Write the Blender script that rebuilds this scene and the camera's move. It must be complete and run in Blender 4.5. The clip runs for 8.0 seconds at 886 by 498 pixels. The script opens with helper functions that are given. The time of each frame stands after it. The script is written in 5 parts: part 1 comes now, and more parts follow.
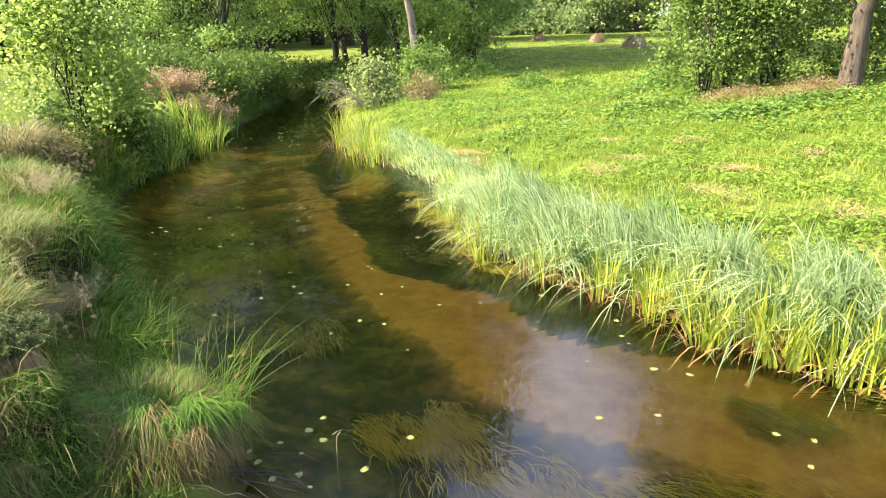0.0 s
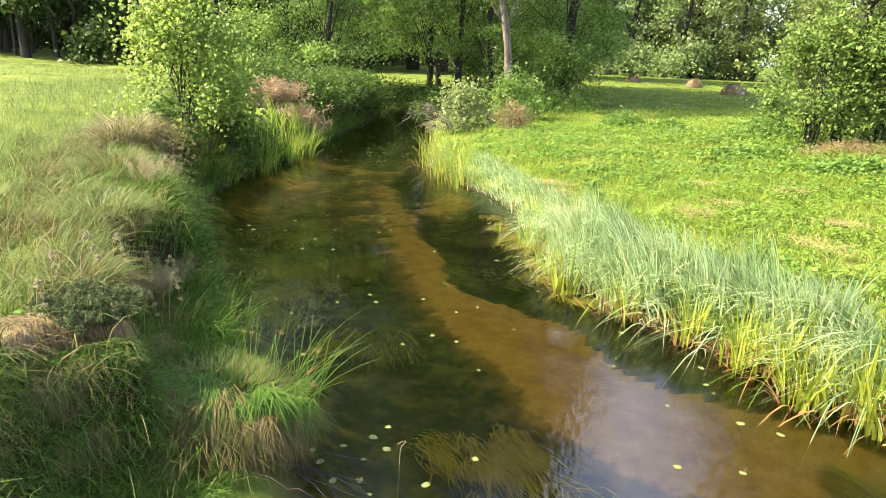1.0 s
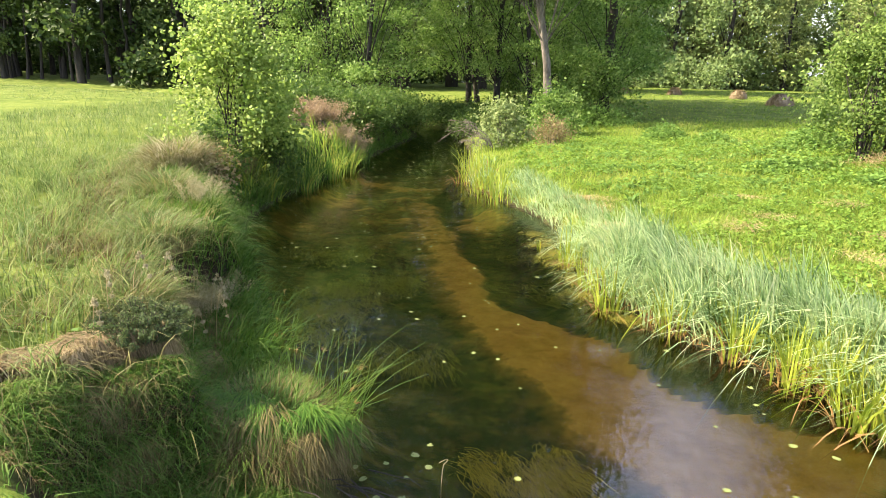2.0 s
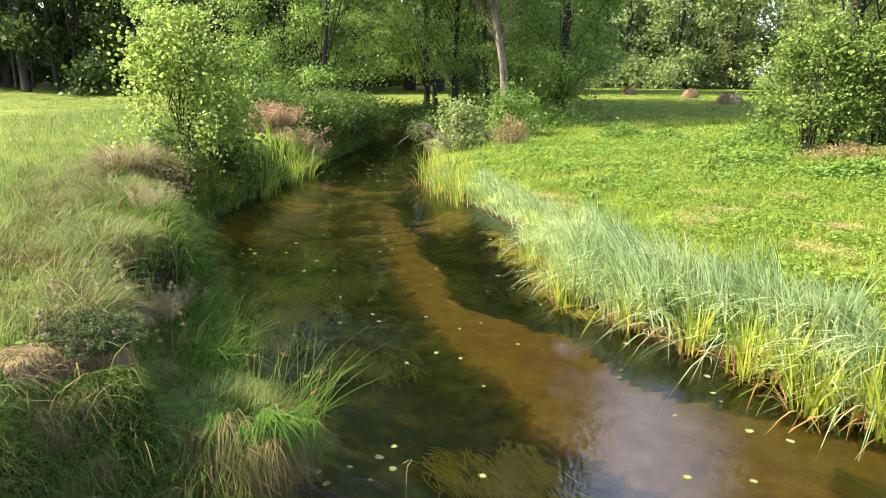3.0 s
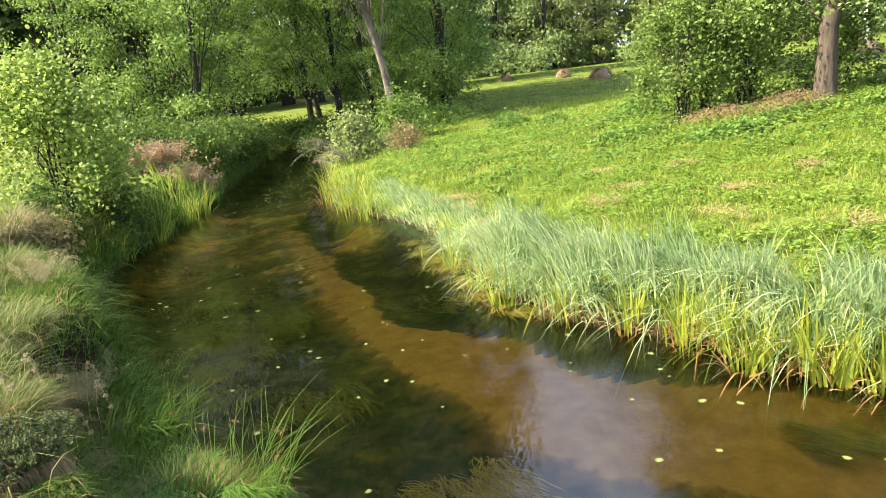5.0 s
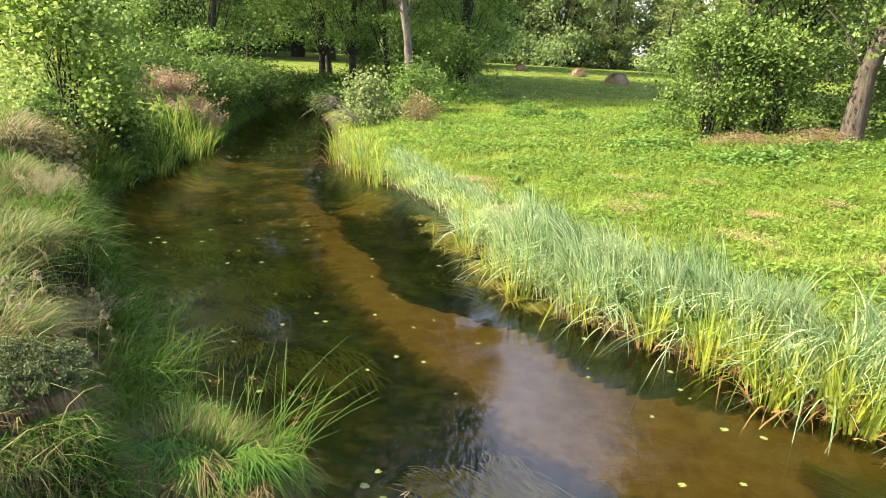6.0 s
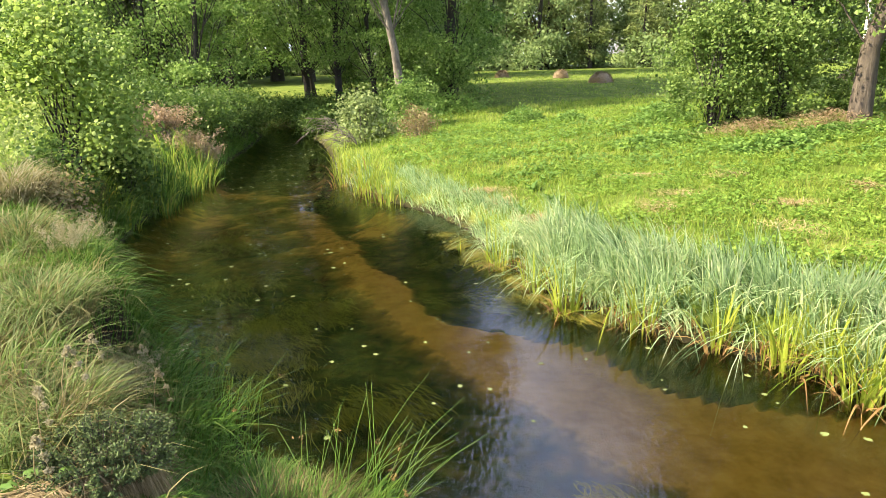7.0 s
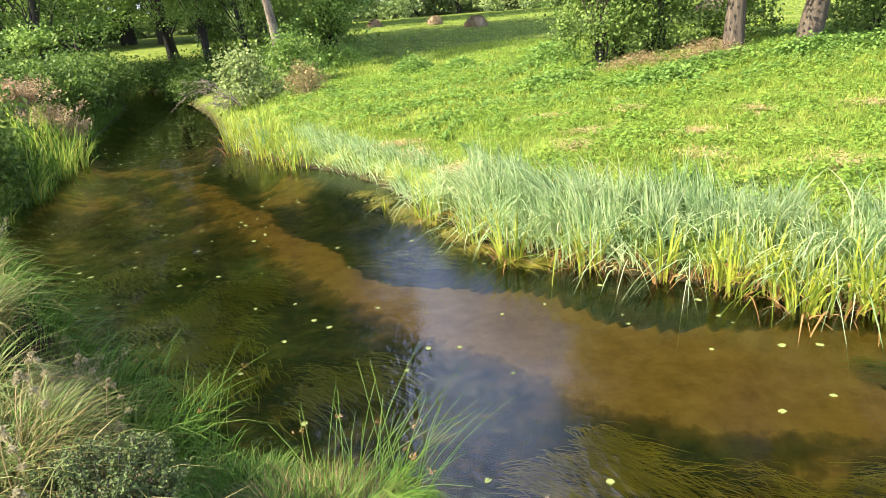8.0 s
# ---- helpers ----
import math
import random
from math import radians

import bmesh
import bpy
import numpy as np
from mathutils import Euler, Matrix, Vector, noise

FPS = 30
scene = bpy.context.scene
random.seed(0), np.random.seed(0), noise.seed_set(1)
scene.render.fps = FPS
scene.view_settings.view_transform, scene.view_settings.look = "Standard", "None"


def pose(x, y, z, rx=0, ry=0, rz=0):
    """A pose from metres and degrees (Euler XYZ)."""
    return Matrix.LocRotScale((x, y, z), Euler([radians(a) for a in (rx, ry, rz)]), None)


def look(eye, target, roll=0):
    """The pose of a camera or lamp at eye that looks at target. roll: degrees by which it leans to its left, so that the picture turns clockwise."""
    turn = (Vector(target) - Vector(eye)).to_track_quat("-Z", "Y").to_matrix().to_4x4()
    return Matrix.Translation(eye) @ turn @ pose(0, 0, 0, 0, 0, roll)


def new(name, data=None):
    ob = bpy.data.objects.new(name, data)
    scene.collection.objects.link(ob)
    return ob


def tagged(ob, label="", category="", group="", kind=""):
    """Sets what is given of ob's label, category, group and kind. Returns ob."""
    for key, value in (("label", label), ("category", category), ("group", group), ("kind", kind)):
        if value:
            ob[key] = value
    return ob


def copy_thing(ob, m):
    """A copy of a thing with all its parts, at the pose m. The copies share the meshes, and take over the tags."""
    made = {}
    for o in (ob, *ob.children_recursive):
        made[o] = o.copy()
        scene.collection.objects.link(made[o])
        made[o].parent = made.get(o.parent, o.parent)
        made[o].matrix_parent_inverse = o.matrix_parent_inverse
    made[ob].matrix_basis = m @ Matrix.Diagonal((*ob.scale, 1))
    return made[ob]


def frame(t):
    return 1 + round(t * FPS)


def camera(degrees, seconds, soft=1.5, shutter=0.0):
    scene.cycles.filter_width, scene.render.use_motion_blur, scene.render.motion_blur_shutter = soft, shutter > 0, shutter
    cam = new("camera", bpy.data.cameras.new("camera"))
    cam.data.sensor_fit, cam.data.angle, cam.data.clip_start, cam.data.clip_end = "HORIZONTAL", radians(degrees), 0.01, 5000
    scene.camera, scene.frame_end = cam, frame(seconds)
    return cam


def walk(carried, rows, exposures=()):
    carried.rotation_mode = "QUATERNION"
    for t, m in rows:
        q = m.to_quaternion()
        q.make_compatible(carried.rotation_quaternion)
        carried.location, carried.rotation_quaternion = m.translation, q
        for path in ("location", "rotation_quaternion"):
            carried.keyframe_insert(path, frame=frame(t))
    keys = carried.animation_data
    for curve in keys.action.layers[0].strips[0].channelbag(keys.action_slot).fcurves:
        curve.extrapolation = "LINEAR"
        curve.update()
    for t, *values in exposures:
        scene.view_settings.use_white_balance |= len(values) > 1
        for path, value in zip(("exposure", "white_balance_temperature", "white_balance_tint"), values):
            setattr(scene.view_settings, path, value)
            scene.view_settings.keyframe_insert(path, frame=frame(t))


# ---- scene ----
cam = camera(69.3, 8.0, soft=0.5)
PATH = [
    (0, (0.35, -0.004, 2.596), (0.124, 1.866, 1.925), -1.6),
    (0.3, (0.318, -0.006, 2.564), (0.239, 1.896, 1.949), 1.4),
    (0.5, (0.296, -0.007, 2.543), (0.222, 1.894, 1.923), 4.5),
    (0.8, (0.264, 0.015, 2.504), (-0.017, 1.892, 1.874), 3.6),
    (1, (0.242, 0.029, 2.478), (-0.206, 1.888, 1.892), 2.5),
    (1.2, (0.225, 0.007, 2.494), (-0.331, 1.838, 1.912), 1.8),
    (2.3, (0.249, 0.022, 2.499), (-0.318, 1.868, 1.979), 1.1),
    (2.5, (0.274, 0.044, 2.471), (-0.253, 1.904, 1.958), 2.0),
    (3, (0.265, 0.027, 2.467), (-0.197, 1.899, 1.935), 0.4),
    (3.5, (0.273, 0.067, 2.448), (-0.092, 1.963, 1.926), -0.4),
    (4, (0.282, 0.098, 2.522), (0.146, 2.026, 2.009), -1.9),
    (4.2, (0.202, 0.107, 2.549), (0.165, 2.007, 1.926), -4.1),
    (4.3, (0.161, 0.111, 2.563), (0.234, 2.009, 1.935), -3.2),
    (4.5, (0.081, 0.12, 2.59), (0.222, 2.018, 1.978), -6.5),
    (4.7, (0.053, 0.128, 2.598), (0.054, 2.064, 2.097), -6.8),
    (5, (0.011, 0.139, 2.611), (-0.157, 2.056, 2.066), -6.7),
    (5.2, (-0.041, 0.188, 2.569), (-0.224, 2.085, 1.961), -3.7),
    (6.3, (-0.688, 0.443, 2.546), (-0.781, 2.35, 1.952), 3.6),
    (6.5, (-0.826, 0.53, 2.526), (-0.9, 2.452, 1.978), 1.7),
    (6.7, (-0.901, 0.56, 2.534), (-1.004, 2.486, 2.004), -0.7),
    (6.8, (-0.939, 0.574, 2.537), (-1.041, 2.493, 1.983), -2.9),
    (7, (-1.014, 0.604, 2.545), (-1.084, 2.518, 1.971), -1.5),
    (7.1, (-1.07, 0.63, 2.53), (-1.111, 2.542, 1.945), -0.7),
    (7.2, (-1.133, 0.667, 2.504), (-1.054, 2.569, 1.891), -0.3),
    (7.3, (-1.192, 0.699, 2.484), (-1.013, 2.602, 1.893), -2.2),
    (7.4, (-1.225, 0.742, 2.476), (-1.054, 2.606, 1.772), -5.8),
    (7.5, (-1.259, 0.784, 2.467), (-0.955, 2.612, 1.716), -5.1),
    (7.7, (-1.28, 0.841, 2.528), (-0.937, 2.668, 1.789), -3.8),
    (8, (-1.54, 0.887, 2.518), (-1.269, 2.731, 1.793), -4.3),
]
walk(cam, [(t, look(eye, target, roll)) for t, eye, target, roll in PATH], [(0.0, 2.24, 7600.0, 15.0), (2.5, 2.0, 7600.0, 14.4), (5.0, 1.97, 7600.0, 14.3), (7.0, 1.91, 7550.0, 14.0), (8.0, 2.03, 7300.0, 14.0)])

# ---- world and sun ----
SUN_ELEVATION, SUN_AZIMUTH = 41.0, 256.0   # degrees; azimuth clockwise from +y
world = bpy.data.worlds.new("sky")
world.use_nodes = True
scene.world = world
wn, wl = world.node_tree.nodes, world.node_tree.links
sky = wn.new("ShaderNodeTexSky")
sky.sky_type, sky.sun_disc = "NISHITA", False
sky.sun_elevation, sky.sun_rotation = radians(SUN_ELEVATION), radians(SUN_AZIMUTH)
sky.air_density, sky.dust_density = 1.0, 1.5
wcoord, cloud, cramp, wmix = wn.new("ShaderNodeTexCoord"), wn.new("ShaderNodeTexNoise"), wn.new("ShaderNodeValToRGB"), wn.new("ShaderNodeMixRGB")
cloud.inputs["Scale"].default_value, cloud.inputs["Detail"].default_value = 3.0, 5
cramp.color_ramp.elements[0].position, cramp.color_ramp.elements[1].position = 0.42, 0.7
wmix.inputs[2].default_value = (7.0, 8.5, 13.0, 1)
wl.new(wcoord.outputs["Generated"], cloud.inputs["Vector"])
wl.new(cloud.outputs["Fac"], cramp.inputs["Fac"])
wl.new(cramp.outputs["Color"], wmix.inputs[0])
wl.new(sky.outputs["Color"], wmix.inputs[1])
wl.new(wmix.outputs["Color"], wn["Background"].inputs["Color"])
wn["Background"].inputs["Strength"].default_value = 0.102
sun_lamp = bpy.data.lights.new("sun", "SUN")
sun_lamp.energy, sun_lamp.angle, sun_lamp.color = 4.9, radians(0.53), (1.0, 0.93, 0.765)
sun = new("sun", sun_lamp)
se, sa = radians(SUN_ELEVATION), radians(SUN_AZIMUTH)
sun.matrix_world = look((math.sin(sa) * math.cos(se) * 50, math.cos(sa) * math.cos(se) * 50, math.sin(se) * 50), (0, 0, 0))

# ---- small tools ----
rng = np.random.default_rng(7)
WAVES = rng.uniform(0, 6.283, (8, 12, 2))


def wob(x, y, size, seed=0, octaves=5):
    """Smooth pseudo-random relief between about -1 and 1, with features of the given size in metres."""
    out, amp, k = 0.0, 1.0, 6.283 / size
    for i in range(octaves):
        for j in (0, 1):
            a, ph = WAVES[(seed + i) % 8, 2 * i % 12 + j]
            a = a + 1.7 * j + 0.9 * seed
            out = out + amp * 0.5 * np.sin((x * np.cos(a) + y * np.sin(a)) * k + ph + 1.3 * np.sin((x * np.sin(a) - y * np.cos(a)) * k * 0.6 + ph * 2))
        amp, k = amp * 0.6, k * 1.9
    return out / 1.6


def smooth(a, b, v):
    u = np.clip((v - a) / (b - a), 0, 1)
    return u * u * (3 - 2 * u)


def rounded(line, times=3):
    """A polyline with its corners cut again and again."""
    p = np.array(line, float)
    for _ in range(times):
        q = np.empty((2 * len(p), 2))
        q[0], q[-1] = p[0], p[-1]
        q[1:-1:2], q[2:-1:2] = 0.75 * p[:-1] + 0.25 * p[1:], 0.25 * p[:-1] + 0.75 * p[1:]
        p = q
    return p


def distance(line, x, y):
    best = np.full(np.shape(x), 1e9)
    for (ax, ay), (bx, by) in zip(line[:-1], line[1:]):
        dx, dy = bx - ax, by - ay
        u = np.clip(((x - ax) * dx + (y - ay) * dy) / (dx * dx + dy * dy + 1e-12), 0, 1)
        best = np.minimum(best, (x - ax - u * dx) ** 2 + (y - ay - u * dy) ** 2)
    return np.sqrt(best)


def inside(poly, x, y):
    res = np.zeros(np.shape(x), bool)
    for (ax, ay), (bx, by) in zip(poly, np.roll(poly, -1, 0)):
        if ay != by:
            res ^= ((ay > y) != (by > y)) & (x < (bx - ax) * (y - ay) / (by - ay) + ax)
    return res


def raw_mesh(name, verts, tris, material=None):
    """A mesh of triangles from numpy arrays."""
    me = bpy.data.meshes.new(name)
    verts, tris = np.asarray(verts, np.float32), np.asarray(tris, np.int32)
    me.vertices.add(len(verts))
    me.vertices.foreach_set("co", verts.ravel())
    me.loops.add(tris.size)
    me.loops.foreach_set("vertex_index", tris.ravel())
    me.polygons.add(len(tris))
    me.polygons.foreach_set("loop_start", np.arange(0, tris.size, 3, dtype=np.int32))
    me.update(calc_edges=True)
    if material:
        me.materials.append(material)
    return me


def shade(me):
    me.polygons.foreach_set("use_smooth", np.ones(len(me.polygons), bool))
    return me


def part(name, me, parent, label="", category=""):
    ob = new(name, me)
    ob.parent = parent
    return tagged(ob, label, category)


def base(name, x, y, z, rz=0.0):
    ob = new(name)
    ob.empty_display_size = 0.1
    ob.matrix_basis = pose(x, y, z, 0, 0, rz)
    return ob


# ---- stream banks ----
RIGHT = rounded([(-40, 36), (-24, 33), (-12, 30), (-8.4, 27.2), (-6.9, 24.6), (-5.0, 19.5), (-4.0, 15.2), (-3.1, 13.0), (-2.3, 12.0), (-1.5, 11.1), (-1.0, 10.1), (-0.72, 9.0), (-0.3, 7.75),
                 (0.15, 6.9), (0.8, 6.15), (1.3, 5.75), (1.75, 5.4), (2.1, 5.0), (2.6, 4.6), (3.2, 4.42), (4.5, 4.25), (7, 3.7), (12, 2.0), (30, -4)])
LEFT = rounded([(-40, 33), (-24, 30), (-14, 27.4), (-9.4, 25.2), (-8.1, 23.6), (-7.75, 21), (-7.15, 16), (-6.6, 12.9), (-6.45, 10.4), (-5.5, 7.9), (-4.4, 6.75),
                (-3.75, 5.9), (-3.1, 5.0), (-2.4, 4.2), (-1.6, 3.5), (-1.2, 3.0), (-1.0, 2.5), (-0.5, 1.9), (0.5, 1.5), (2, 1.2), (5, 0.5), (12, -2), (30, -9)])
WATER = np.concatenate([RIGHT, LEFT[::-1]])
BAR = rounded([(-4.2, 12.6), (-3.4, 10.9), (-2.38, 8.9), (-1.7, 7.4), (-1.05, 6.55), (-0.58, 6.02), (-0.08, 5.54), (0.5, 5.0), (1.3, 4.5), (2.2, 4.05), (3.2, 3.5), (5, 3.0), (8, 2.1)])


def sand_amount(x, y):
    """1 on the sand bar, 0 on the weedy, muddy bed."""
    wide = 0.28 + 0.33 * smooth(-1.5, 0.3, x)
    d = distance(BAR, x, y) - wide - 0.12 * wob(x, y, 2.3, 3) - 0.025 * wob(x + 0.3 * wob(x, y, 0.8, 4), y + 0.3 * wob(x, y, 0.5, 6), 0.31, 5)
    left = x < np.interp(y, BAR[::-1, 1], BAR[::-1, 0])
    fringe = 0.05 + left * (0.3 + 0.22 * wob(x, y, 0.55, 9))
    # upstream the sand fades into olive bed, with the shadow there painted in
    bar = (1 - smooth(-0.07 - 0.5 * fringe * left, fringe, d)) * (1 - 0.35 * smooth(7.2, 10.5, y)) * (0.85 + 0.15 * wob(x, y, 0.6, 2))
    bay = 0.68 * (1 - smooth(-0.55, 0.35, np.hypot((x + 2.45) / 0.62, (y - 11.3) / 0.95) - 0.8 - 0.35 * wob(x, y, 0.8, 1) - 0.2 * wob(x, y, 0.33, 4)))
    wash = (0.16 + 0.48 * smooth(-0.5, 0.9, wob(x, y, 2.1, 7) + 0.4 * wob(x, y, 0.7, 1))) * smooth(7.8, 11, y) * (1 - smooth(2.0, 4.0, d)) * left
    near = 0.6 * smooth(-0.6, 0.6, wob(x, y, 0.9, 7) + 0.5 * wob(x, y, 0.3, 2)) * smooth(-0.4, 0.5, x) * (1 - smooth(3.5, 4.0, y))
    return np.clip(np.maximum(np.maximum(bar, bay), np.maximum(wash, near)), 0, 1)


def height(x, y):
    """The ground's height, the stream bed included; water stands at 0."""
    x, y = np.asarray(x, float), np.asarray(y, float)
    wet = inside(WATER, x, y)
    dr, dl = distance(RIGHT, x, y), distance(LEFT, x, y)
    jag = 0.09 * wob(x, y, 0.7, 6)
    # right bank: a low lip, then meadow that rises gently
    d = np.maximum(dr + jag, 0)
    right = 0.01 + 0.25 * smooth(0, 0.5, d) + 0.24 * smooth(0.4, 2.6, d) + 0.42 * smooth(2.5, 10, d) + 0.12 * smooth(8, 25, d) + 0.22 * np.exp(-((x - 7.4) ** 2 + (y - 13.8) ** 2) / 9)
    right = right + 0.03 * wob(x, y, 1.1, 2) * smooth(0.3, 1.5, d) + 0.05 * wob(x, y, 7, 4) * smooth(2, 8, d)
    # left bank: a narrow shelf at the water near the path, then a steep step up
    d = np.maximum(dl + jag, 0)
    shelf = 0.62 * (1 - smooth(4.2, 6.0, y)) * smooth(1.6, 2.6, y)
    e = np.maximum(d - shelf, 0)
    left = 0.05 + 0.16 * smooth(0, 0.6, d) + 0.68 * smooth(0.02, 0.4 + 0.45 * smooth(5, 9, y), e) + 0.22 * smooth(1.0, 5, d) + 0.1 * smooth(6, 30, d)
    left = left + (0.04 + 0.05 * (1 - smooth(2.0, 4.5, d))) * wob(x, y, 0.9, 1) * smooth(0.3, 1.0, d) + 0.06 * wob(x, y, 6, 3) * smooth(2, 8, d)
    notch = np.exp(-(((x + 1.75) / 0.5) ** 2 + ((y - 2.2) / 0.55) ** 2) ** 2)
    notch = np.maximum(notch, np.exp(-(((x + 1.05) / 0.55) ** 2 + ((y - 1.85) / 0.42) ** 2) ** 2))
    left = left * (1 - notch) + 0.2 * notch
    land = np.where(dr < dl, right, left)
    d = np.minimum(dr, dl)
    bed = -0.04 - 0.29 * smooth(0, 0.7, d) + 0.1 * sand_amount(x, y) * smooth(0.1, 0.5, d) + 0.01 * wob(x, y, 0.5, 0)
    return np.where(wet, bed, land)


# ---- materials ----
def material(name):
    m = bpy.data.materials.new(name)
    m.use_nodes = True
    return m, m.node_tree.nodes, m.node_tree.links, m.node_tree.nodes["Principled BSDF"]


def ramp(nodes, colours, where=None):
    r = nodes.new("ShaderNodeValToRGB")
    el = r.color_ramp.elements
    while len(el) < len(colours):
        el.new(0.5)
    for i, c in enumerate(colours):
        el[i].position = where[i] if where else i / (len(colours) - 1)
        el[i].color = (*c, 1)
    return r


def leafy(name, colours, glow=0.35, rough=0.55, patch=1.5, sheen=0.18):
    """Thin plant tissue: colour varies from blade to blade and in patches, light passes through."""
    m, n, l, p = material(name)
    geo, r = n.new("ShaderNodeNewGeometry"), ramp(n, colours)
    coord, tex = n.new("ShaderNodeTexCoord"), n.new("ShaderNodeTexNoise")
    tex.inputs["Scale"].default_value = patch
    tex.inputs["Detail"].default_value = 3
    l.new(coord.outputs["Object"], tex.inputs["Vector"])
    add = n.new("ShaderNodeMath")
    add.operation = "MULTIPLY_ADD"
    l.new(tex.outputs["Fac"], add.inputs[0])
    add.inputs[1].default_value = 1.1
    sub = n.new("ShaderNodeMath")
    sub.operation = "MULTIPLY_ADD"
    l.new(geo.outputs["Random Per Island"], sub.inputs[0])
    sub.inputs[1].default_value, sub.inputs[2].default_value = 0.75, -0.42
    l.new(sub.outputs[0], add.inputs[2])
    l.new(add.outputs[0], r.inputs["Fac"])
    p.inputs["Roughness"].default_value = rough
    p.inputs["Specular IOR Level"].default_value = sheen
    tr, mix = n.new("ShaderNodeBsdfTranslucent"), n.new("ShaderNodeMixShader")
    mix.inputs[0].default_value = glow
    l.new(r.outputs["Color"], p.inputs["Base Color"])
    l.new(r.outputs["Color"], tr.inputs["Color"])
    l.new(p.outputs[0], mix.inputs[1])
    l.new(tr.outputs[0], mix.inputs[2])
    l.new(mix.outputs[0], n["Material Output"].inputs["Surface"])
    return m


def barky(name, colours, scale=6.0, stretch=0.25, bump=0.6, rough=0.9):
    m, n, l, p = material(name)
    coord, mapn, tex, r, b = n.new("ShaderNodeTexCoord"), n.new("ShaderNodeMapping"), n.new("ShaderNodeTexNoise"), ramp(n, colours, [0.3, 0.52, 0.75][:len(colours)]), n.new("ShaderNodeBump")
    mapn.inputs["Scale"].default_value = (1, 1, stretch)
    tex.inputs["Scale"].default_value, tex.inputs["Detail"].default_value, tex.inputs["Roughness"].default_value = scale, 8, 0.7
    l.new(coord.outputs["Object"], mapn.inputs["Vector"])
    l.new(mapn.outputs["Vector"], tex.inputs["Vector"])
    l.new(tex.outputs["Fac"], r.inputs["Fac"])
    l.new(r.outputs["Color"], p.inputs["Base Color"])
    l.new(tex.outputs["Fac"], b.inputs["Height"])
    b.inputs["Strength"].default_value, b.inputs["Distance"].default_value = bump, 0.05
    l.new(b.outputs["Normal"], p.inputs["Normal"])
    p.inputs["Roughness"].default_value = rough
    return m


GRASS = leafy("meadow_grass", [(0.085, 0.155, 0.025), (0.165, 0.27, 0.04), (0.245, 0.345, 0.058), (0.35, 0.36, 0.1)], 0.45, patch=0.8)
HERB = leafy("meadow_herbs", [(0.1, 0.2, 0.036), (0.17, 0.29, 0.05), (0.24, 0.35, 0.065)], 0.45, patch=0.6)
LUSH = leafy("lush_grass", [(0.018, 0.056, 0.008), (0.05, 0.128, 0.017), (0.098, 0.2, 0.031), (0.15, 0.205, 0.048)], 0.33, patch=2.5)
NETTLE = leafy("nettle_leaves", [(0.085, 0.18, 0.04), (0.145, 0.265, 0.06), (0.2, 0.32, 0.08)], 0.45)
SEDGE = leafy("sedge_blades", [(0.09, 0.18, 0.065), (0.23, 0.36, 0.16), (0.405, 0.53, 0.27), (0.56, 0.61, 0.35)], 0.42, patch=1.2, sheen=0.35)
REED = leafy("reed_blades", [(0.08, 0.15, 0.02), (0.17, 0.255, 0.032), (0.3, 0.335, 0.048), (0.47, 0.32, 0.06)], 0.4, patch=4)
DRY = leafy("dry_grass", [(0.06, 0.072, 0.022), (0.13, 0.132, 0.046), (0.26, 0.235, 0.105), (0.1, 0.16, 0.036)], 0.35, patch=2.5)
STRAW = leafy("straw", [(0.28, 0.2, 0.1), (0.42, 0.32, 0.17), (0.52, 0.42, 0.25)], 0.2, patch=4)
THATCH = leafy("dead_grass_thatch", [(0.042, 0.034, 0.012), (0.115, 0.094, 0.036), (0.23, 0.19, 0.08)], 0.2, patch=4)
STRAWY = leafy("dead_grass_mat", [(0.08, 0.058, 0.026), (0.2, 0.15, 0.074), (0.35, 0.275, 0.155)], 0.2, patch=5)
PLUME = leafy("seed_plumes", [(0.24, 0.22, 0.13), (0.34, 0.31, 0.19), (0.42, 0.385, 0.26)], 0.5, patch=4)
RUSH = leafy("rush_stems", [(0.03, 0.08, 0.012), (0.075, 0.155, 0.022), (0.17, 0.23, 0.04)], 0.2, patch=4)
MATTED = leafy("floating_blades", [(0.05, 0.062, 0.012), (0.14, 0.145, 0.024), (0.31, 0.275, 0.05)], 0.3, patch=5)
PALEGRASS = leafy("pale_meadow_grass", [(0.052, 0.1, 0.025), (0.11, 0.178, 0.05), (0.19, 0.255, 0.085), (0.28, 0.3, 0.14)], 0.42, patch=0.9)
DEADREED = leafy("dead_reed_leaves", [(0.13, 0.07, 0.03), (0.25, 0.145, 0.055), (0.42, 0.27, 0.1)], 0.3, patch=4)
RUSTY = leafy("rusty_seed_heads", [(0.22, 0.15, 0.085), (0.36, 0.26, 0.155), (0.48, 0.37, 0.24)], 0.3, patch=4)
ALDER = leafy("alder_leaves", [(0.055, 0.12, 0.028), (0.125, 0.225, 0.05), (0.2, 0.32, 0.082), (0.3, 0.41, 0.145)], 0.52, 0.5, patch=0.9, sheen=0.2)
SAPLING = leafy("sapling_leaves", [(0.09, 0.165, 0.03), (0.175, 0.27, 0.055), (0.27, 0.37, 0.09), (0.36, 0.455, 0.15)], 0.5, 0.48, patch=1.5, sheen=0.2)
WILLOW = leafy("willow_leaves", [(0.13, 0.19, 0.065), (0.215, 0.285, 0.105), (0.3, 0.36, 0.155)], 0.45, patch=1.5)
BRAMBLE = leafy("bramble_leaves", [(0.032, 0.075, 0.015), (0.078, 0.145, 0.03), (0.14, 0.215, 0.05)], 0.4, 0.5, patch=1.2, sheen=0.2)
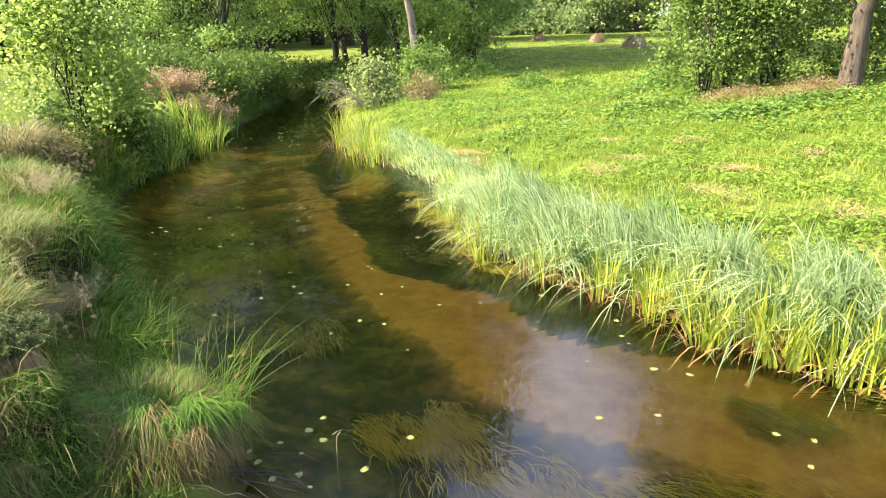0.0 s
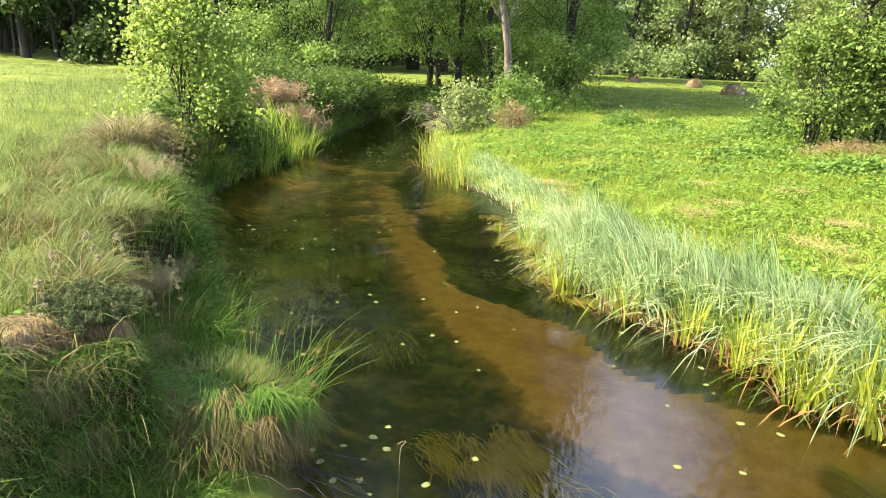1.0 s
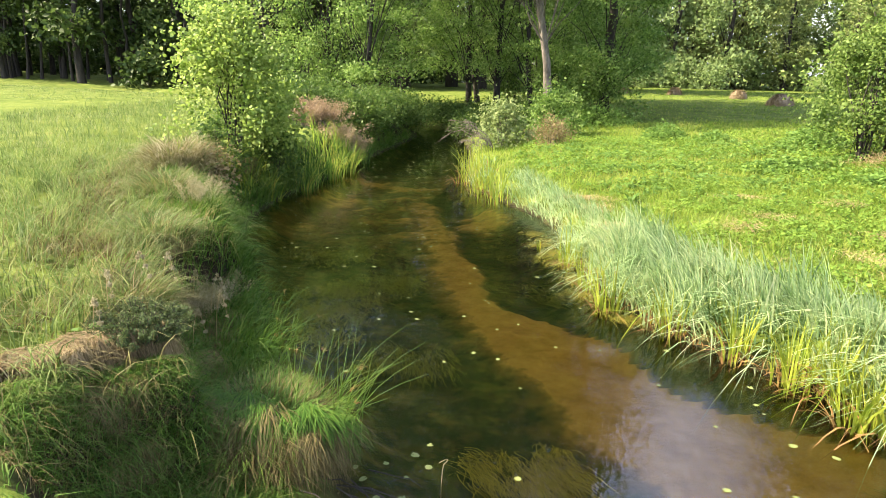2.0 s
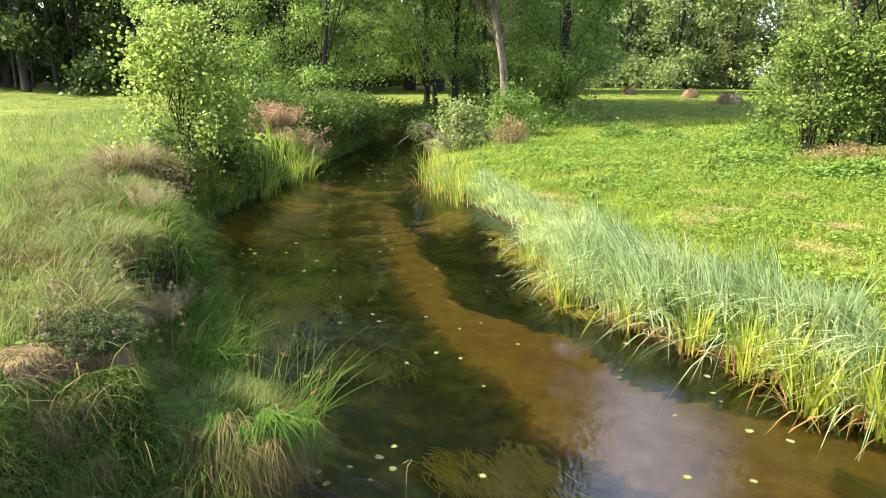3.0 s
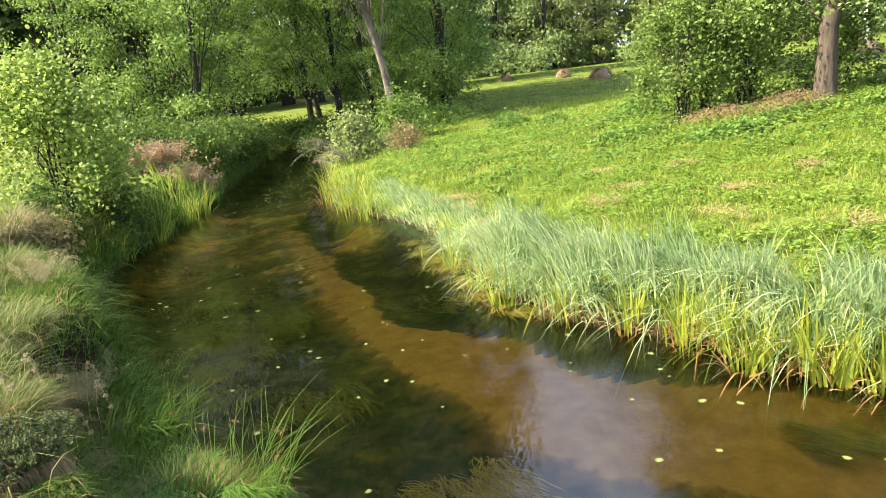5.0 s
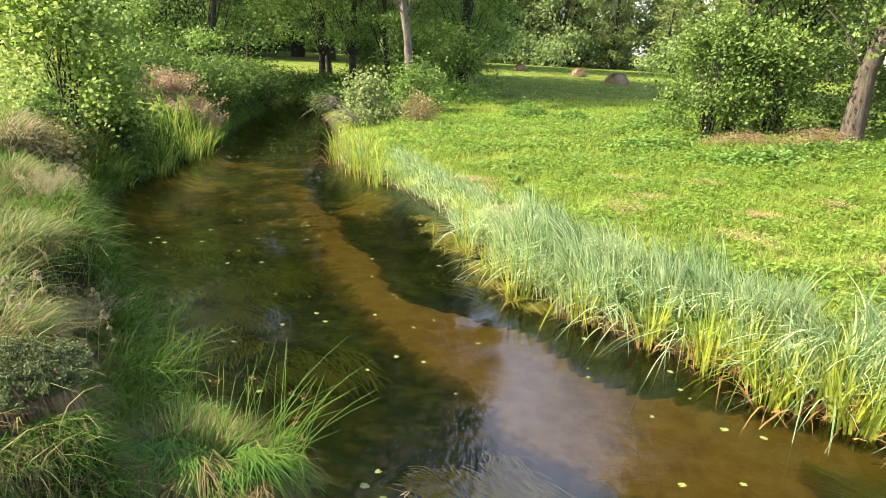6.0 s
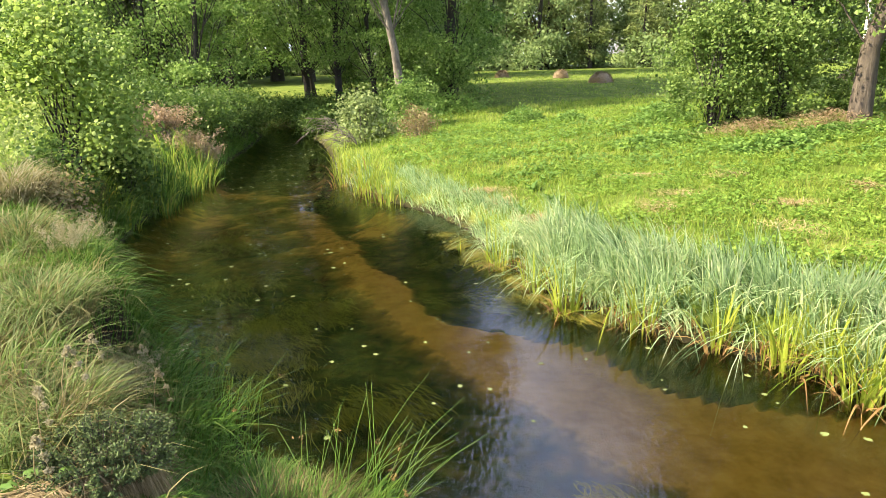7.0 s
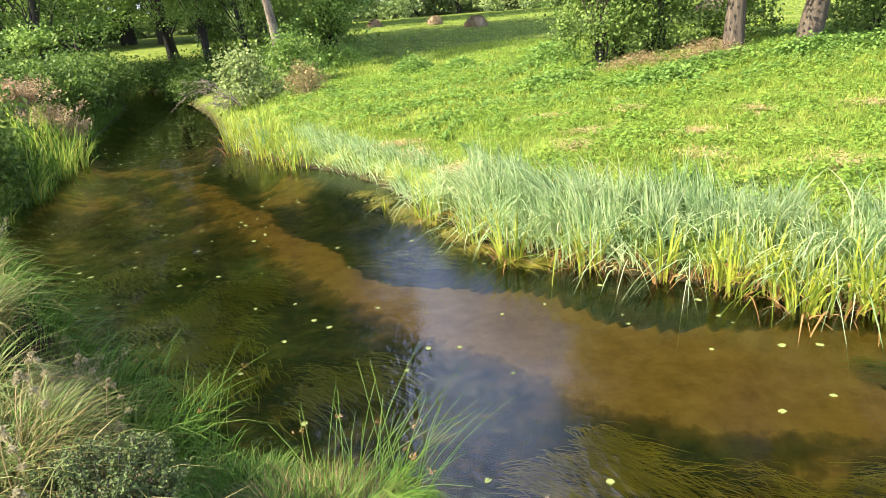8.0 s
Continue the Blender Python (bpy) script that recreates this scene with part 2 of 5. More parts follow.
REDDISH = leafy("faded_shrub_leaves", [(0.15, 0.13, 0.055), (0.25, 0.2, 0.095), (0.34, 0.26, 0.15)], 0.3, patch=2.0)
# distance haze is put into these pine and far leaf colours, hence paler
PINE = leafy("hazy_pine_needles", [(0.15, 0.2, 0.07), (0.225, 0.285, 0.1), (0.3, 0.355, 0.135)], 0.48, patch=0.3)
FAR = leafy("hazy_far_leaves", [(0.15, 0.225, 0.085), (0.225, 0.32, 0.125), (0.3, 0.395, 0.175)], 0.52, patch=0.3)
OAKLEAF = leafy("oak_leaves", [(0.062, 0.12, 0.03), (0.125, 0.21, 0.05), (0.195, 0.29, 0.078), (0.255, 0.355, 0.12)], 0.5, 0.5, patch=0.8, sheen=0.18)
HEATH = leafy("grey_green_sprigs", [(0.04, 0.05, 0.02), (0.075, 0.115, 0.036), (0.13, 0.185, 0.07)], 0.3, patch=4)
WEED = leafy("water_weed", [(0.1, 0.125, 0.018), (0.24, 0.26, 0.035), (0.42, 0.4, 0.065)], 0.3, patch=2.5)
GOLD = leafy("golden_water_weed", [(0.2, 0.18, 0.025), (0.44, 0.375, 0.05), (0.68, 0.57, 0.095)], 0.3, patch=2.5)
GREENREED = leafy("green_reed_blades", [(0.07, 0.16, 0.024), (0.17, 0.285, 0.045), (0.32, 0.39, 0.07), (0.42, 0.37, 0.095)], 0.45, patch=4)
LILY = leafy("floating_leaf", [(0.1, 0.17, 0.05), (0.18, 0.23, 0.075), (0.26, 0.24, 0.1)], 0.2, patch=2.0)
BARK = barky("dark_bark", [(0.009, 0.008, 0.006), (0.026, 0.022, 0.017), (0.055, 0.046, 0.036)])
# leaf colour darkened to paint in the shade of the left wood's edge
SHADELEAF = leafy("shade_toned_forest_leaves", [(0.026, 0.052, 0.014), (0.055, 0.098, 0.026), (0.1, 0.15, 0.042)], 0.35, patch=0.3)
PALEBARK = barky("pale_bark", [(0.05, 0.042, 0.033), (0.13, 0.112, 0.09), (0.25, 0.22, 0.18)], 9.0, 0.3, 0.6)
GREYBARK = barky("grey_bark", [(0.022, 0.017, 0.012), (0.065, 0.052, 0.038), (0.125, 0.105, 0.08)], 20.0, 0.16, 0.45)
DEADWOOD = barky("dead_wood", [(0.07, 0.056, 0.044), (0.13, 0.11, 0.088), (0.21, 0.185, 0.155)], 14.0)
BIRCH = barky("white_paint", [(0.55, 0.54, 0.5), (0.78, 0.77, 0.73), (0.82, 0.81, 0.78)], 5.0, 1.0, 0.1)
HAY = barky("hay", [(0.13, 0.095, 0.06), (0.23, 0.175, 0.11), (0.32, 0.25, 0.165)], 9.0, 1.0, 1.0)


def ground_material():
    m, n, l, p = material("earth_and_bed")
    coord = n.new("ShaderNodeTexCoord")

    def tex(scale, detail=6, rough=0.6):
        x = n.new("ShaderNodeTexNoise")
        x.inputs["Scale"].default_value, x.inputs["Detail"].default_value, x.inputs["Roughness"].default_value = scale, detail, rough
        l.new(coord.outputs["Object"], x.inputs["Vector"])
        return x

    def mix(fac, a, b):
        x = n.new("ShaderNodeMixRGB")
        for src, k in ((fac, 0), (a, 1), (b, 2)):
            l.new(src, x.inputs[k])
        return x.outputs[0]

    sod = ramp(n, [(0.045, 0.07, 0.012), (0.08, 0.12, 0.02), (0.13, 0.165, 0.035), (0.18, 0.165, 0.06)], [0.25, 0.45, 0.62, 0.8])
    l.new(tex(1.3).outputs["Fac"], sod.inputs["Fac"])
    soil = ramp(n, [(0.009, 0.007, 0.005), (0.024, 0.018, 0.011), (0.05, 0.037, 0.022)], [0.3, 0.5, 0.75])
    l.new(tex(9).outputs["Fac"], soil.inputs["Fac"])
    sand = ramp(n, [(0.29, 0.175, 0.045), (0.41, 0.255, 0.068), (0.53, 0.35, 0.11)], [0.32, 0.5, 0.72])
    l.new(tex(5, 8, 0.7).outputs["Fac"], sand.inputs["Fac"])
    mud = ramp(n, [(0.006, 0.013, 0.005), (0.016, 0.03, 0.01), (0.062, 0.075, 0.02), (0.15, 0.142, 0.034)], [0.32, 0.51, 0.61, 0.72])
    l.new(tex(2.2, 8, 0.65).outputs["Fac"], mud.inputs["Fac"])
    zone = {}
    for key in ("sand", "bed", "bare"):
        zone[key] = n.new("ShaderNodeAttribute")
        zone[key].attribute_name = key
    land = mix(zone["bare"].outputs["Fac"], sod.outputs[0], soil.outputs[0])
    ragged = n.new("ShaderNodeMath")
    ragged.operation = "MULTIPLY_ADD"
    ragged.inputs[1].default_value = 0.9
    l.new(tex(6, 7, 0.65).outputs["Fac"], ragged.inputs[0])
    l.new(zone["sand"].outputs["Fac"], ragged.inputs[2])
    edge = ramp(n, [(0,) * 3, (0.35,) * 3, (0.8,) * 3, (1,) * 3], [0.42, 0.82, 1.12, 1.4])
    l.new(ragged.outputs[0], edge.inputs["Fac"])
    bed = mix(edge.outputs[0], mud.outputs[0], sand.outputs[0])
    l.new(mix(zone["bed"].outputs["Fac"], land, bed), p.inputs["Base Color"])
    p.inputs["Roughness"].default_value = 0.95
    p.inputs["Specular IOR Level"].default_value = 0.1
    b = n.new("ShaderNodeBump")
    b.inputs["Strength"].default_value, b.inputs["Distance"].default_value = 0.7, 0.03
    l.new(tex(14, 8, 0.7).outputs["Fac"], b.inputs["Height"])
    l.new(b.outputs["Normal"], p.inputs["Normal"])
    return m


def water_material():
    """Clear, tea-coloured water: a rippled gloss by Fresnel over a tinted see-through body."""
    m, n, l, p = material("stream_water")
    n.remove(p)
    coord, mapn = n.new("ShaderNodeTexCoord"), n.new("ShaderNodeMapping")
    mapn.inputs["Rotation"].default_value = (0, 0, radians(35))
    mapn.inputs["Scale"].default_value = (1.0, 0.55, 1)
    l.new(coord.outputs["Object"], mapn.inputs["Vector"])
    fine, broad, calm = (n.new("ShaderNodeTexNoise") for _ in range(3))
    for x, s, d in ((fine, 20.0, 3), (broad, 3.2, 2), (calm, 0.55, 2)):
        x.inputs["Scale"].default_value, x.inputs["Detail"].default_value = s, d
        l.new(mapn.outputs["Vector"], x.inputs["Vector"])
    where = ramp(n, [(0.08,) * 3, (1,) * 3], [0.4, 0.6])
    l.new(calm.outputs["Fac"], where.inputs["Fac"])
    b1, b2 = n.new("ShaderNodeBump"), n.new("ShaderNodeBump")
    b1.inputs["Distance"].default_value, b2.inputs["Distance"].default_value = 0.02, 0.006
    b1.inputs["Strength"].default_value = 0.15
    l.new(broad.outputs["Fac"], b1.inputs["Height"])
    l.new(fine.outputs["Fac"], b2.inputs["Height"])
    sc = n.new("ShaderNodeMath")
    sc.operation = "MULTIPLY"
    sc.inputs[1].default_value = 0.85
    l.new(where.outputs["Color"], sc.inputs[0])
    l.new(sc.outputs[0], b2.inputs["Strength"])
    l.new(b1.outputs["Normal"], b2.inputs["Normal"])
    gloss, clear, fres, mixs = n.new("ShaderNodeBsdfGlossy"), n.new("ShaderNodeBsdfTransparent"), n.new("ShaderNodeFresnel"), n.new("ShaderNodeMixShader")
    gloss.inputs["Roughness"].default_value = 0.03
    clear.inputs["Color"].default_value = (0.9, 0.82, 0.52, 1)
    fres.inputs["IOR"].default_value = 1.54
    l.new(b2.outputs["Normal"], gloss.inputs["Normal"])
    l.new(b2.outputs["Normal"], fres.inputs["Normal"])
    l.new(fres.outputs[0], mixs.inputs[0])
    l.new(clear.outputs[0], mixs.inputs[1])
    l.new(gloss.outputs[0], mixs.inputs[2])
    l.new(mixs.outputs[0], n["Material Output"].inputs["Surface"])
    return m


# ---- ground and water ----
def lines(lo, hi, step, far):
    """Grid lines, close together between lo and hi and ever wider out to far."""
    near = np.arange(lo, hi, step)
    out = [0.5]
    while sum(out) < far:
        out.append(out[-1] * 1.16)
    reach = np.cumsum(out)
    return np.concatenate([(lo - reach)[::-1], near, hi + reach])


gx, gy = lines(-11, 8, 0.09, 700), lines(-1, 21, 0.09, 700)
GX, GY = np.meshgrid(gx, gy)
GZ = height(GX, GY)
cols = len(gx)
ii, jj = np.meshgrid(np.arange(len(gy) - 1), np.arange(cols - 1), indexing="ij")
a = (ii * cols + jj).ravel()
tri = np.concatenate([np.stack([a, a + 1, a + cols + 1], 1), np.stack([a, a + cols + 1, a + cols], 1)])
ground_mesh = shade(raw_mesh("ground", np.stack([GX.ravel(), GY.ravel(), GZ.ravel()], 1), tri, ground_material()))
wet = inside(WATER, GX, GY)
bank = np.minimum(distance(RIGHT, GX, GY), distance(LEFT, GX, GY))
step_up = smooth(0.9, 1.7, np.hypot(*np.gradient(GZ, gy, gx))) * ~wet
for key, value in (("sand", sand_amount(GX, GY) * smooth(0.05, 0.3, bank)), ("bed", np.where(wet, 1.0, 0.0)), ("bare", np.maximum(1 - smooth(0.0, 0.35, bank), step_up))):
    ground_mesh.attributes.new(key, "FLOAT", "POINT").data.foreach_set("value", np.asarray(value, np.float32).ravel())
tagged(new("ground", ground_mesh), "grassy meadow floor with a muddy sandy stream bed", "ground", kind="structure")

wx, wy = np.meshgrid(np.linspace(-34, 32, 67), np.linspace(-12, 50, 63))
a = (np.arange(62)[:, None] * 67 + np.arange(66)).ravel()
tri = np.concatenate([np.stack([a, a + 1, a + 68], 1), np.stack([a, a + 68, a + 67], 1)])
water_mesh = raw_mesh("water", np.stack([wx.ravel(), wy.ravel(), 0 * wx.ravel()], 1), tri, water_material())
tagged(new("water", water_mesh), "clear brown stream water with gentle ripples", "water", kind="structure")


# ---- plants as numpy meshes ----
def blades(x, y, z, tall, wide, heading, bend, segs=3, twist=None):
    """Tapered grass blades that arch over: bend 0 stands upright, 1 droops."""
    k = len(x)
    t = np.linspace(0, 1, segs + 1)
    out = tall[:, None] * bend[:, None] * t ** 1.9 * 0.9
    up = tall[:, None] * (t - 0.55 * np.clip(bend, 0, 2.3)[:, None] ** 1.5 * t ** 2.6)
    cx, cy = x[:, None] + np.cos(heading)[:, None] * out, y[:, None] + np.sin(heading)[:, None] * out
    cz = z[:, None] + up
    face = heading + np.pi / 2 if twist is None else twist
    w = wide[:, None] * 0.5 * np.clip(1.05 - t ** 1.6, 0, 1) * np.minimum(1, 0.6 + 2 * t)
    ox, oy = np.cos(face)[:, None] * w, np.sin(face)[:, None] * w
    row = np.stack([np.stack([cx - ox, cy - oy, cz], -1), np.stack([cx + ox, cy + oy, cz], -1)], 2)
    verts = row.reshape(k, -1, 3)[:, :-1]
    per = 2 * segs + 1
    f = []
    for s in range(segs - 1):
        b = 2 * s
        f += [(b, b + 1, b + 3), (b, b + 3, b + 2)]
    b = 2 * (segs - 1)
    f.append((b, b + 1, b + 2))
    tris = (np.array(f)[None] + (np.arange(k) * per)[:, None, None]).reshape(-1, 3)
    return verts.reshape(-1, 3), tris


def join(pieces):
    vs, ts, off = [], [], 0
    for v, t in pieces:
        vs.append(v), ts.append(np.asarray(t) + off)
        off += len(v)
    return np.concatenate(vs), np.concatenate(ts)


def leaves(c, size, rough_up=0.6, fold=0.25, long=1.25, r=rng, full=False):
    """Leaf-shaped folded quads of random turn round the centres c; rough_up: how flat they lie; full: rounder leaves."""
    k = len(c)
    nrm = r.normal(size=(k, 3))
    nrm[:, 2] = np.abs(nrm[:, 2]) + rough_up
    nrm /= np.linalg.norm(nrm, axis=1)[:, None]
    u = np.cross(nrm, r.normal(size=(k, 3)))
    u /= np.linalg.norm(u, axis=1)[:, None]
    v = np.cross(nrm, u)
    s = (size * r.uniform(0.6, 1.3, k))[:, None] * 0.5
    tip, root, mid = c + u * s * long, c - u * s * long, c + u * s * 0.15
    sag = nrm * s * fold
    if full:
        back, front = c - u * s * 0.45, c + u * s * 0.5
        verts = np.stack([root - sag * 0.3, back + v * s * 0.82 + sag, front + v * s * 0.74 + sag * 0.7, tip - sag * 0.8, front - v * s * 0.74 + sag * 0.7, back - v * s * 0.82 + sag], 1)
        b = (np.arange(k) * 6)[:, None]
        return verts.reshape(-1, 3), np.concatenate([b + [0, 5, 1], b + [1, 5, 4], b + [1, 4, 2], b + [2, 4, 3]])
    verts = np.stack([root - sag * 0.3, mid + v * s * 0.85 + sag, tip - sag * 0.6, mid - v * s * 0.85 + sag], 1)
    b = (np.arange(k) * 4)[:, None]
    tris = np.concatenate([b + [0, 3, 2], b + [0, 2, 1]])
    return verts.reshape(-1, 3), tris


def tube(points, radii, sides=8, knobs=0.0, r=rng):
    """A tapered, slightly knobbly limb along a line of points, closed at its tip."""
    p, q = np.array(points, float), np.array(radii, float)
    tan = np.gradient(p, axis=0)
    tan /= np.linalg.norm(tan, axis=1)[:, None] + 1e-9
    ref = np.array([1.0, 0.13, 0.0]) if abs(tan[0][0]) < 0.8 else np.array([0, 1.0, 0.1])
    u = np.cross(tan, ref)
    u /= np.linalg.norm(u, axis=1)[:, None]
    v = np.cross(tan, u)
    ang = np.arange(sides) * 2 * np.pi / sides
    rad = q[:, None] * (1 + knobs * r.normal(size=(len(p), sides)))
    ring = p[:, None] + u[:, None] * (np.cos(ang) * rad)[..., None] + v[:, None] * (np.sin(ang) * rad)[..., None]
    verts = np.concatenate([ring.reshape(-1, 3), p[-1:]])
    f = []
    for i in range(len(p) - 1):
        for j in range(sides):
            k = (j + 1) % sides
            f += [(i * sides + j, i * sides + k, (i + 1) * sides + k), (i * sides + j, (i + 1) * sides + k, (i + 1) * sides + j)]
    last = (len(p) - 1) * sides
    f += [(last + j, last + (j + 1) % sides, len(verts) - 1) for j in range(sides)]
    return verts, np.array(f)


def bent(p0, p1, steps=6, sag=0.0, jitter=0.05, r=rng):
    """Points from p0 to p1 with a bow and small kinks."""
    p0, p1 = np.array(p0, float), np.array(p1, float)
    t = np.linspace(0, 1, steps)[:, None]
    length = np.linalg.norm(p1 - p0)
    p = p0 + (p1 - p0) * t
    p[:, 2] += sag * length * np.sin(np.pi * t[:, 0])
    p[1:-1] += r.normal(size=(steps - 2, 3)) * jitter * length
    return p


def scatter(count, x0, x1, y0, y1, keep, r=rng):
    """Random places in a box, kept with the odds that keep gives."""
    x, y = r.uniform(x0, x1, count), r.uniform(y0, y1, count)
    ok = r.random(count) < keep(x, y)
    return x[ok], y[ok]


def stuff(name, vt, mat, label, category):
    return tagged(new(name, raw_mesh(name, *vt, mat)), label, category, kind="stuff")


dry_land = lambda x, y: ~inside(WATER, x, y)  # noqa: E731
to_right = lambda x, y: distance(RIGHT, x, y)  # noqa: E731
to_left = lambda x, y: distance(LEFT, x, y)  # noqa: E731


def sward(name, count, box, keep, tall, wide, bend, mat, label, segs=2, wind=None, category="grass"):
    x, y = scatter(count, *box, keep)
    k = len(x)
    heading = rng.uniform(0, 6.283, k) if wind is None else rng.normal(wind, 0.8, k)
    return stuff(name, blades(x, y, height(x, y) - 0.01, rng.uniform(*tall, k), rng.uniform(*wide, k), heading, rng.uniform(*bend, k), segs, rng.uniform(0, 6.283, k)), mat, label, category)


# ---- trees ----
def tree(name, x, y, tall, girth, lean=(0, 0), crown=(2.5, 2.5, 0.55), low=0.25, clumps=60, per=120, leaf=0.12, mat=ALDER, bark=BARK, label="", group="", spread=0.55, seed=1, sides=9):
    """A tapered trunk, limbs that reach out to clumps, and a crown of many leaves in those clumps."""
    r = np.random.default_rng(seed)
    z0 = float(height(x, y))
    ob = base(name, x, y, z0 - 0.05)
    tagged(ob, label, "tree", group)
    top = np.array([lean[0] * tall, lean[1] * tall, tall * 0.92])
    line = bent((0, 0, -0.1), top, 9, 0, 0.008, r)
    rad = girth * np.concatenate([[1.35], np.linspace(1.0, 0.12, 8)])
    h = r.uniform(low, 1.0, clumps)
    ang, far = r.uniform(0, 6.283, clumps), r.uniform(0.15, 1.0, clumps) ** 0.6
    shape = np.sin(np.pi * np.clip((h - low) / (1.02 - low), 0, 1) ** 0.7 * 0.93 + 0.2) ** 0.7
    cx = lean[0] * tall * h + np.cos(ang) * far * crown[0] * shape
    cy = lean[1] * tall * h + np.sin(ang) * far * crown[1] * shape
    cz = h * tall
    limbs = [tube(line, rad, sides, 0.05, r)]
    for i in range(0, clumps, 2):
        s = np.clip(h[i] - 0.12 - 0.15 * r.random(), max(0.06, low - 0.08), 0.95)
        root = np.array([np.interp(s, np.linspace(0, 1, 9), line[:, n]) for n in range(3)])
        thick = girth * 0.12 * (1.1 - s)
        limbs.append(tube(bent(root, (cx[i], cy[i], cz[i]), 5, 0.08, 0.03, r), np.linspace(max(thick, 0.02), 0.008, 5), 5, 0, r))
    if sides > 6:
        trunk = part("trunk", shade(raw_mesh("trunk", *limbs[0], bark)), ob)
        for one in limbs[1:]:
            part("limb", shade(raw_mesh("limb", *one, bark)), trunk)
    else:
        part("trunk", shade(raw_mesh("trunk", *join(limbs), bark)), ob)
    centre = np.stack([cx, cy, cz], 1).repeat(per, 0)
    size = r.uniform(0.5, 1.3, clumps).repeat(per)[:, None]
    offs = r.normal(size=(clumps * per, 3)) * [spread, spread, spread * crown[2]] * size
    part("crown", raw_mesh("crown", *leaves(centre + offs, leaf, 0.1, r=r), mat), ob)
    return ob


def shrub(name, x, y, wide, deep, tall, count, leaf, mat, bark=BARK, label="", stems=7, seed=3, clumps=40, spread=0.2, group="", category="shrub", low=0.05):
    """Many stems from one root, each clump of leaves on a stem."""
    r = np.random.default_rng(seed)
    ob = base(name, x, y, float(height(x, y)) - 0.03)
    tagged(ob, label, category, group)
    h = r.uniform(low, 1.0, clumps)
    ang, far = r.uniform(0, 6.283, clumps), r.random(clumps) ** 0.5
    shape = np.sqrt(np.clip(1 - (h * 0.95) ** 2.4, 0.02, 1))
    c = np.stack([np.cos(ang) * far * wide * shape, np.sin(ang) * far * deep * shape, h * tall], 1)
    c[:, 2] = np.maximum(c[:, 2], height(x + c[:, 0], y + c[:, 1]) * (c[:, 2] < 0.6) - float(height(x, y)) + 0.12)
    order = np.argsort(-h)
    wood = []
    for n, i in enumerate(order[:stems * 3]):
        root = (r.normal(0, 0.06 * wide), r.normal(0, 0.06 * deep), -0.05)
        wood.append(tube(bent(root, c[i], 6, 0.02, 0.03, r), np.linspace(0.006 + 0.006 * tall * (n < stems), 0.003, 6), 5, 0, r))
    for one in wood:
        part("stem", raw_mesh("stem", *one, bark), ob)
    per = count // clumps
    cc = c.repeat(per, 0) + r.normal(size=(clumps * per, 3)) * spread * r.uniform(0.5, 1.3, clumps).repeat(per)[:, None]
    part("foliage", raw_mesh("foliage", *leaves(cc, leaf, 0.15, 0.25, 1.1, r, mat in (SAPLING, OAKLEAF, WILLOW)), mat), ob)
    return ob


WOOD_LABEL = "tall alder with dark trunk and dense green crown"
tree("alder_tree", -2.95, 22.2, 19, 0.125, (-0.11, 0.0), (3.6, 3.2, 0.5), 0.24, 110, 330, 0.088, ALDER, PALEBARK, "leaning alder with pale grey bark beside the stream", "trees by the stream", 0.42, 11)
tree("alder_tree", -1.5, 25.5, 18, 0.17, (0.01, 0), (2.4, 3.0, 0.5), 0.06, 120, 330, 0.088, ALDER, BARK, WOOD_LABEL, "trees by the stream", 0.45, 12)
for n, (tx, ty, th) in enumerate([(-6.3, 28.6, 22), (-10.6, 23.8, 20), (-12.4, 25.2, 21), (-12.5, 33.0, 22), (-16.5, 26.0, 22), (-4.6, 32.5, 22), (-8.8, 35.0, 23), (-2.0, 33, 20), (-4.5, 27.6, 22), (-8.0, 30.2, 23)]):
    tree("alder_tree", tx, ty, th, 0.085 + 0.04 * (n % 3 == 0), (0.05 * math.sin(n * 2.1), 0.03 * math.cos(n)), (3.5, 3.5, 0.45), 0.06 if n in (1, 2) else 0.08, 120, 320, 0.09, ALDER, BARK, WOOD_LABEL, "trees by the stream", 0.48, 20 + n)
tree("oak_tree", 6.8, 13.7, 13.5, 0.17, (0.09, 0.02), (3.6, 3.0, 0.6), 0.2, 70, 480, 0.076, OAKLEAF, GREYBARK, "leaning tree with rough grey bark on the meadow", "meadow trees", 0.5, 41)
side_oak = tree("oak_tree", 8.25, 13.4, 13, 0.2, (0.1, 0.0), (3.6, 3.2, 0.6), 0.15, 80, 480, 0.076, OAKLEAF, GREYBARK, "leaning tree with rough grey bark on the meadow", "meadow trees", 0.5, 42)
oak_rng = np.random.default_rng(46)
side_limb = bent((0.15, 0.0, 1.7), (4.3, 0.5, 2.0), 8, 0.05, 0.025, oak_rng)
limb = part("limb", shade(raw_mesh("limb", *tube(side_limb, np.linspace(0.075, 0.02, 8), 8, 0.05, oak_rng), GREYBARK)), side_oak, "long level limb with peeling bark")
spray = side_limb[oak_rng.integers(1, 8, 26)] + oak_rng.normal(size=(26, 3)) * (0.5, 0.5, 0.28)
part("leaf_spray", raw_mesh("leaf_spray", *leaves(spray.repeat(110, 0) + oak_rng.normal(size=(2860, 3)) * 0.2, 0.075, 0.2, r=oak_rng), OAKLEAF), limb)
tree("oak_tree", 5.1, 15.6, 12.5, 0.13, (0.02, 0.02), (1.8, 2.2, 0.6), 0.06, 80, 460, 0.072, OAKLEAF, BARK, "bushy many-leaved tree on the meadow edge", "meadow trees", 0.42, 43)
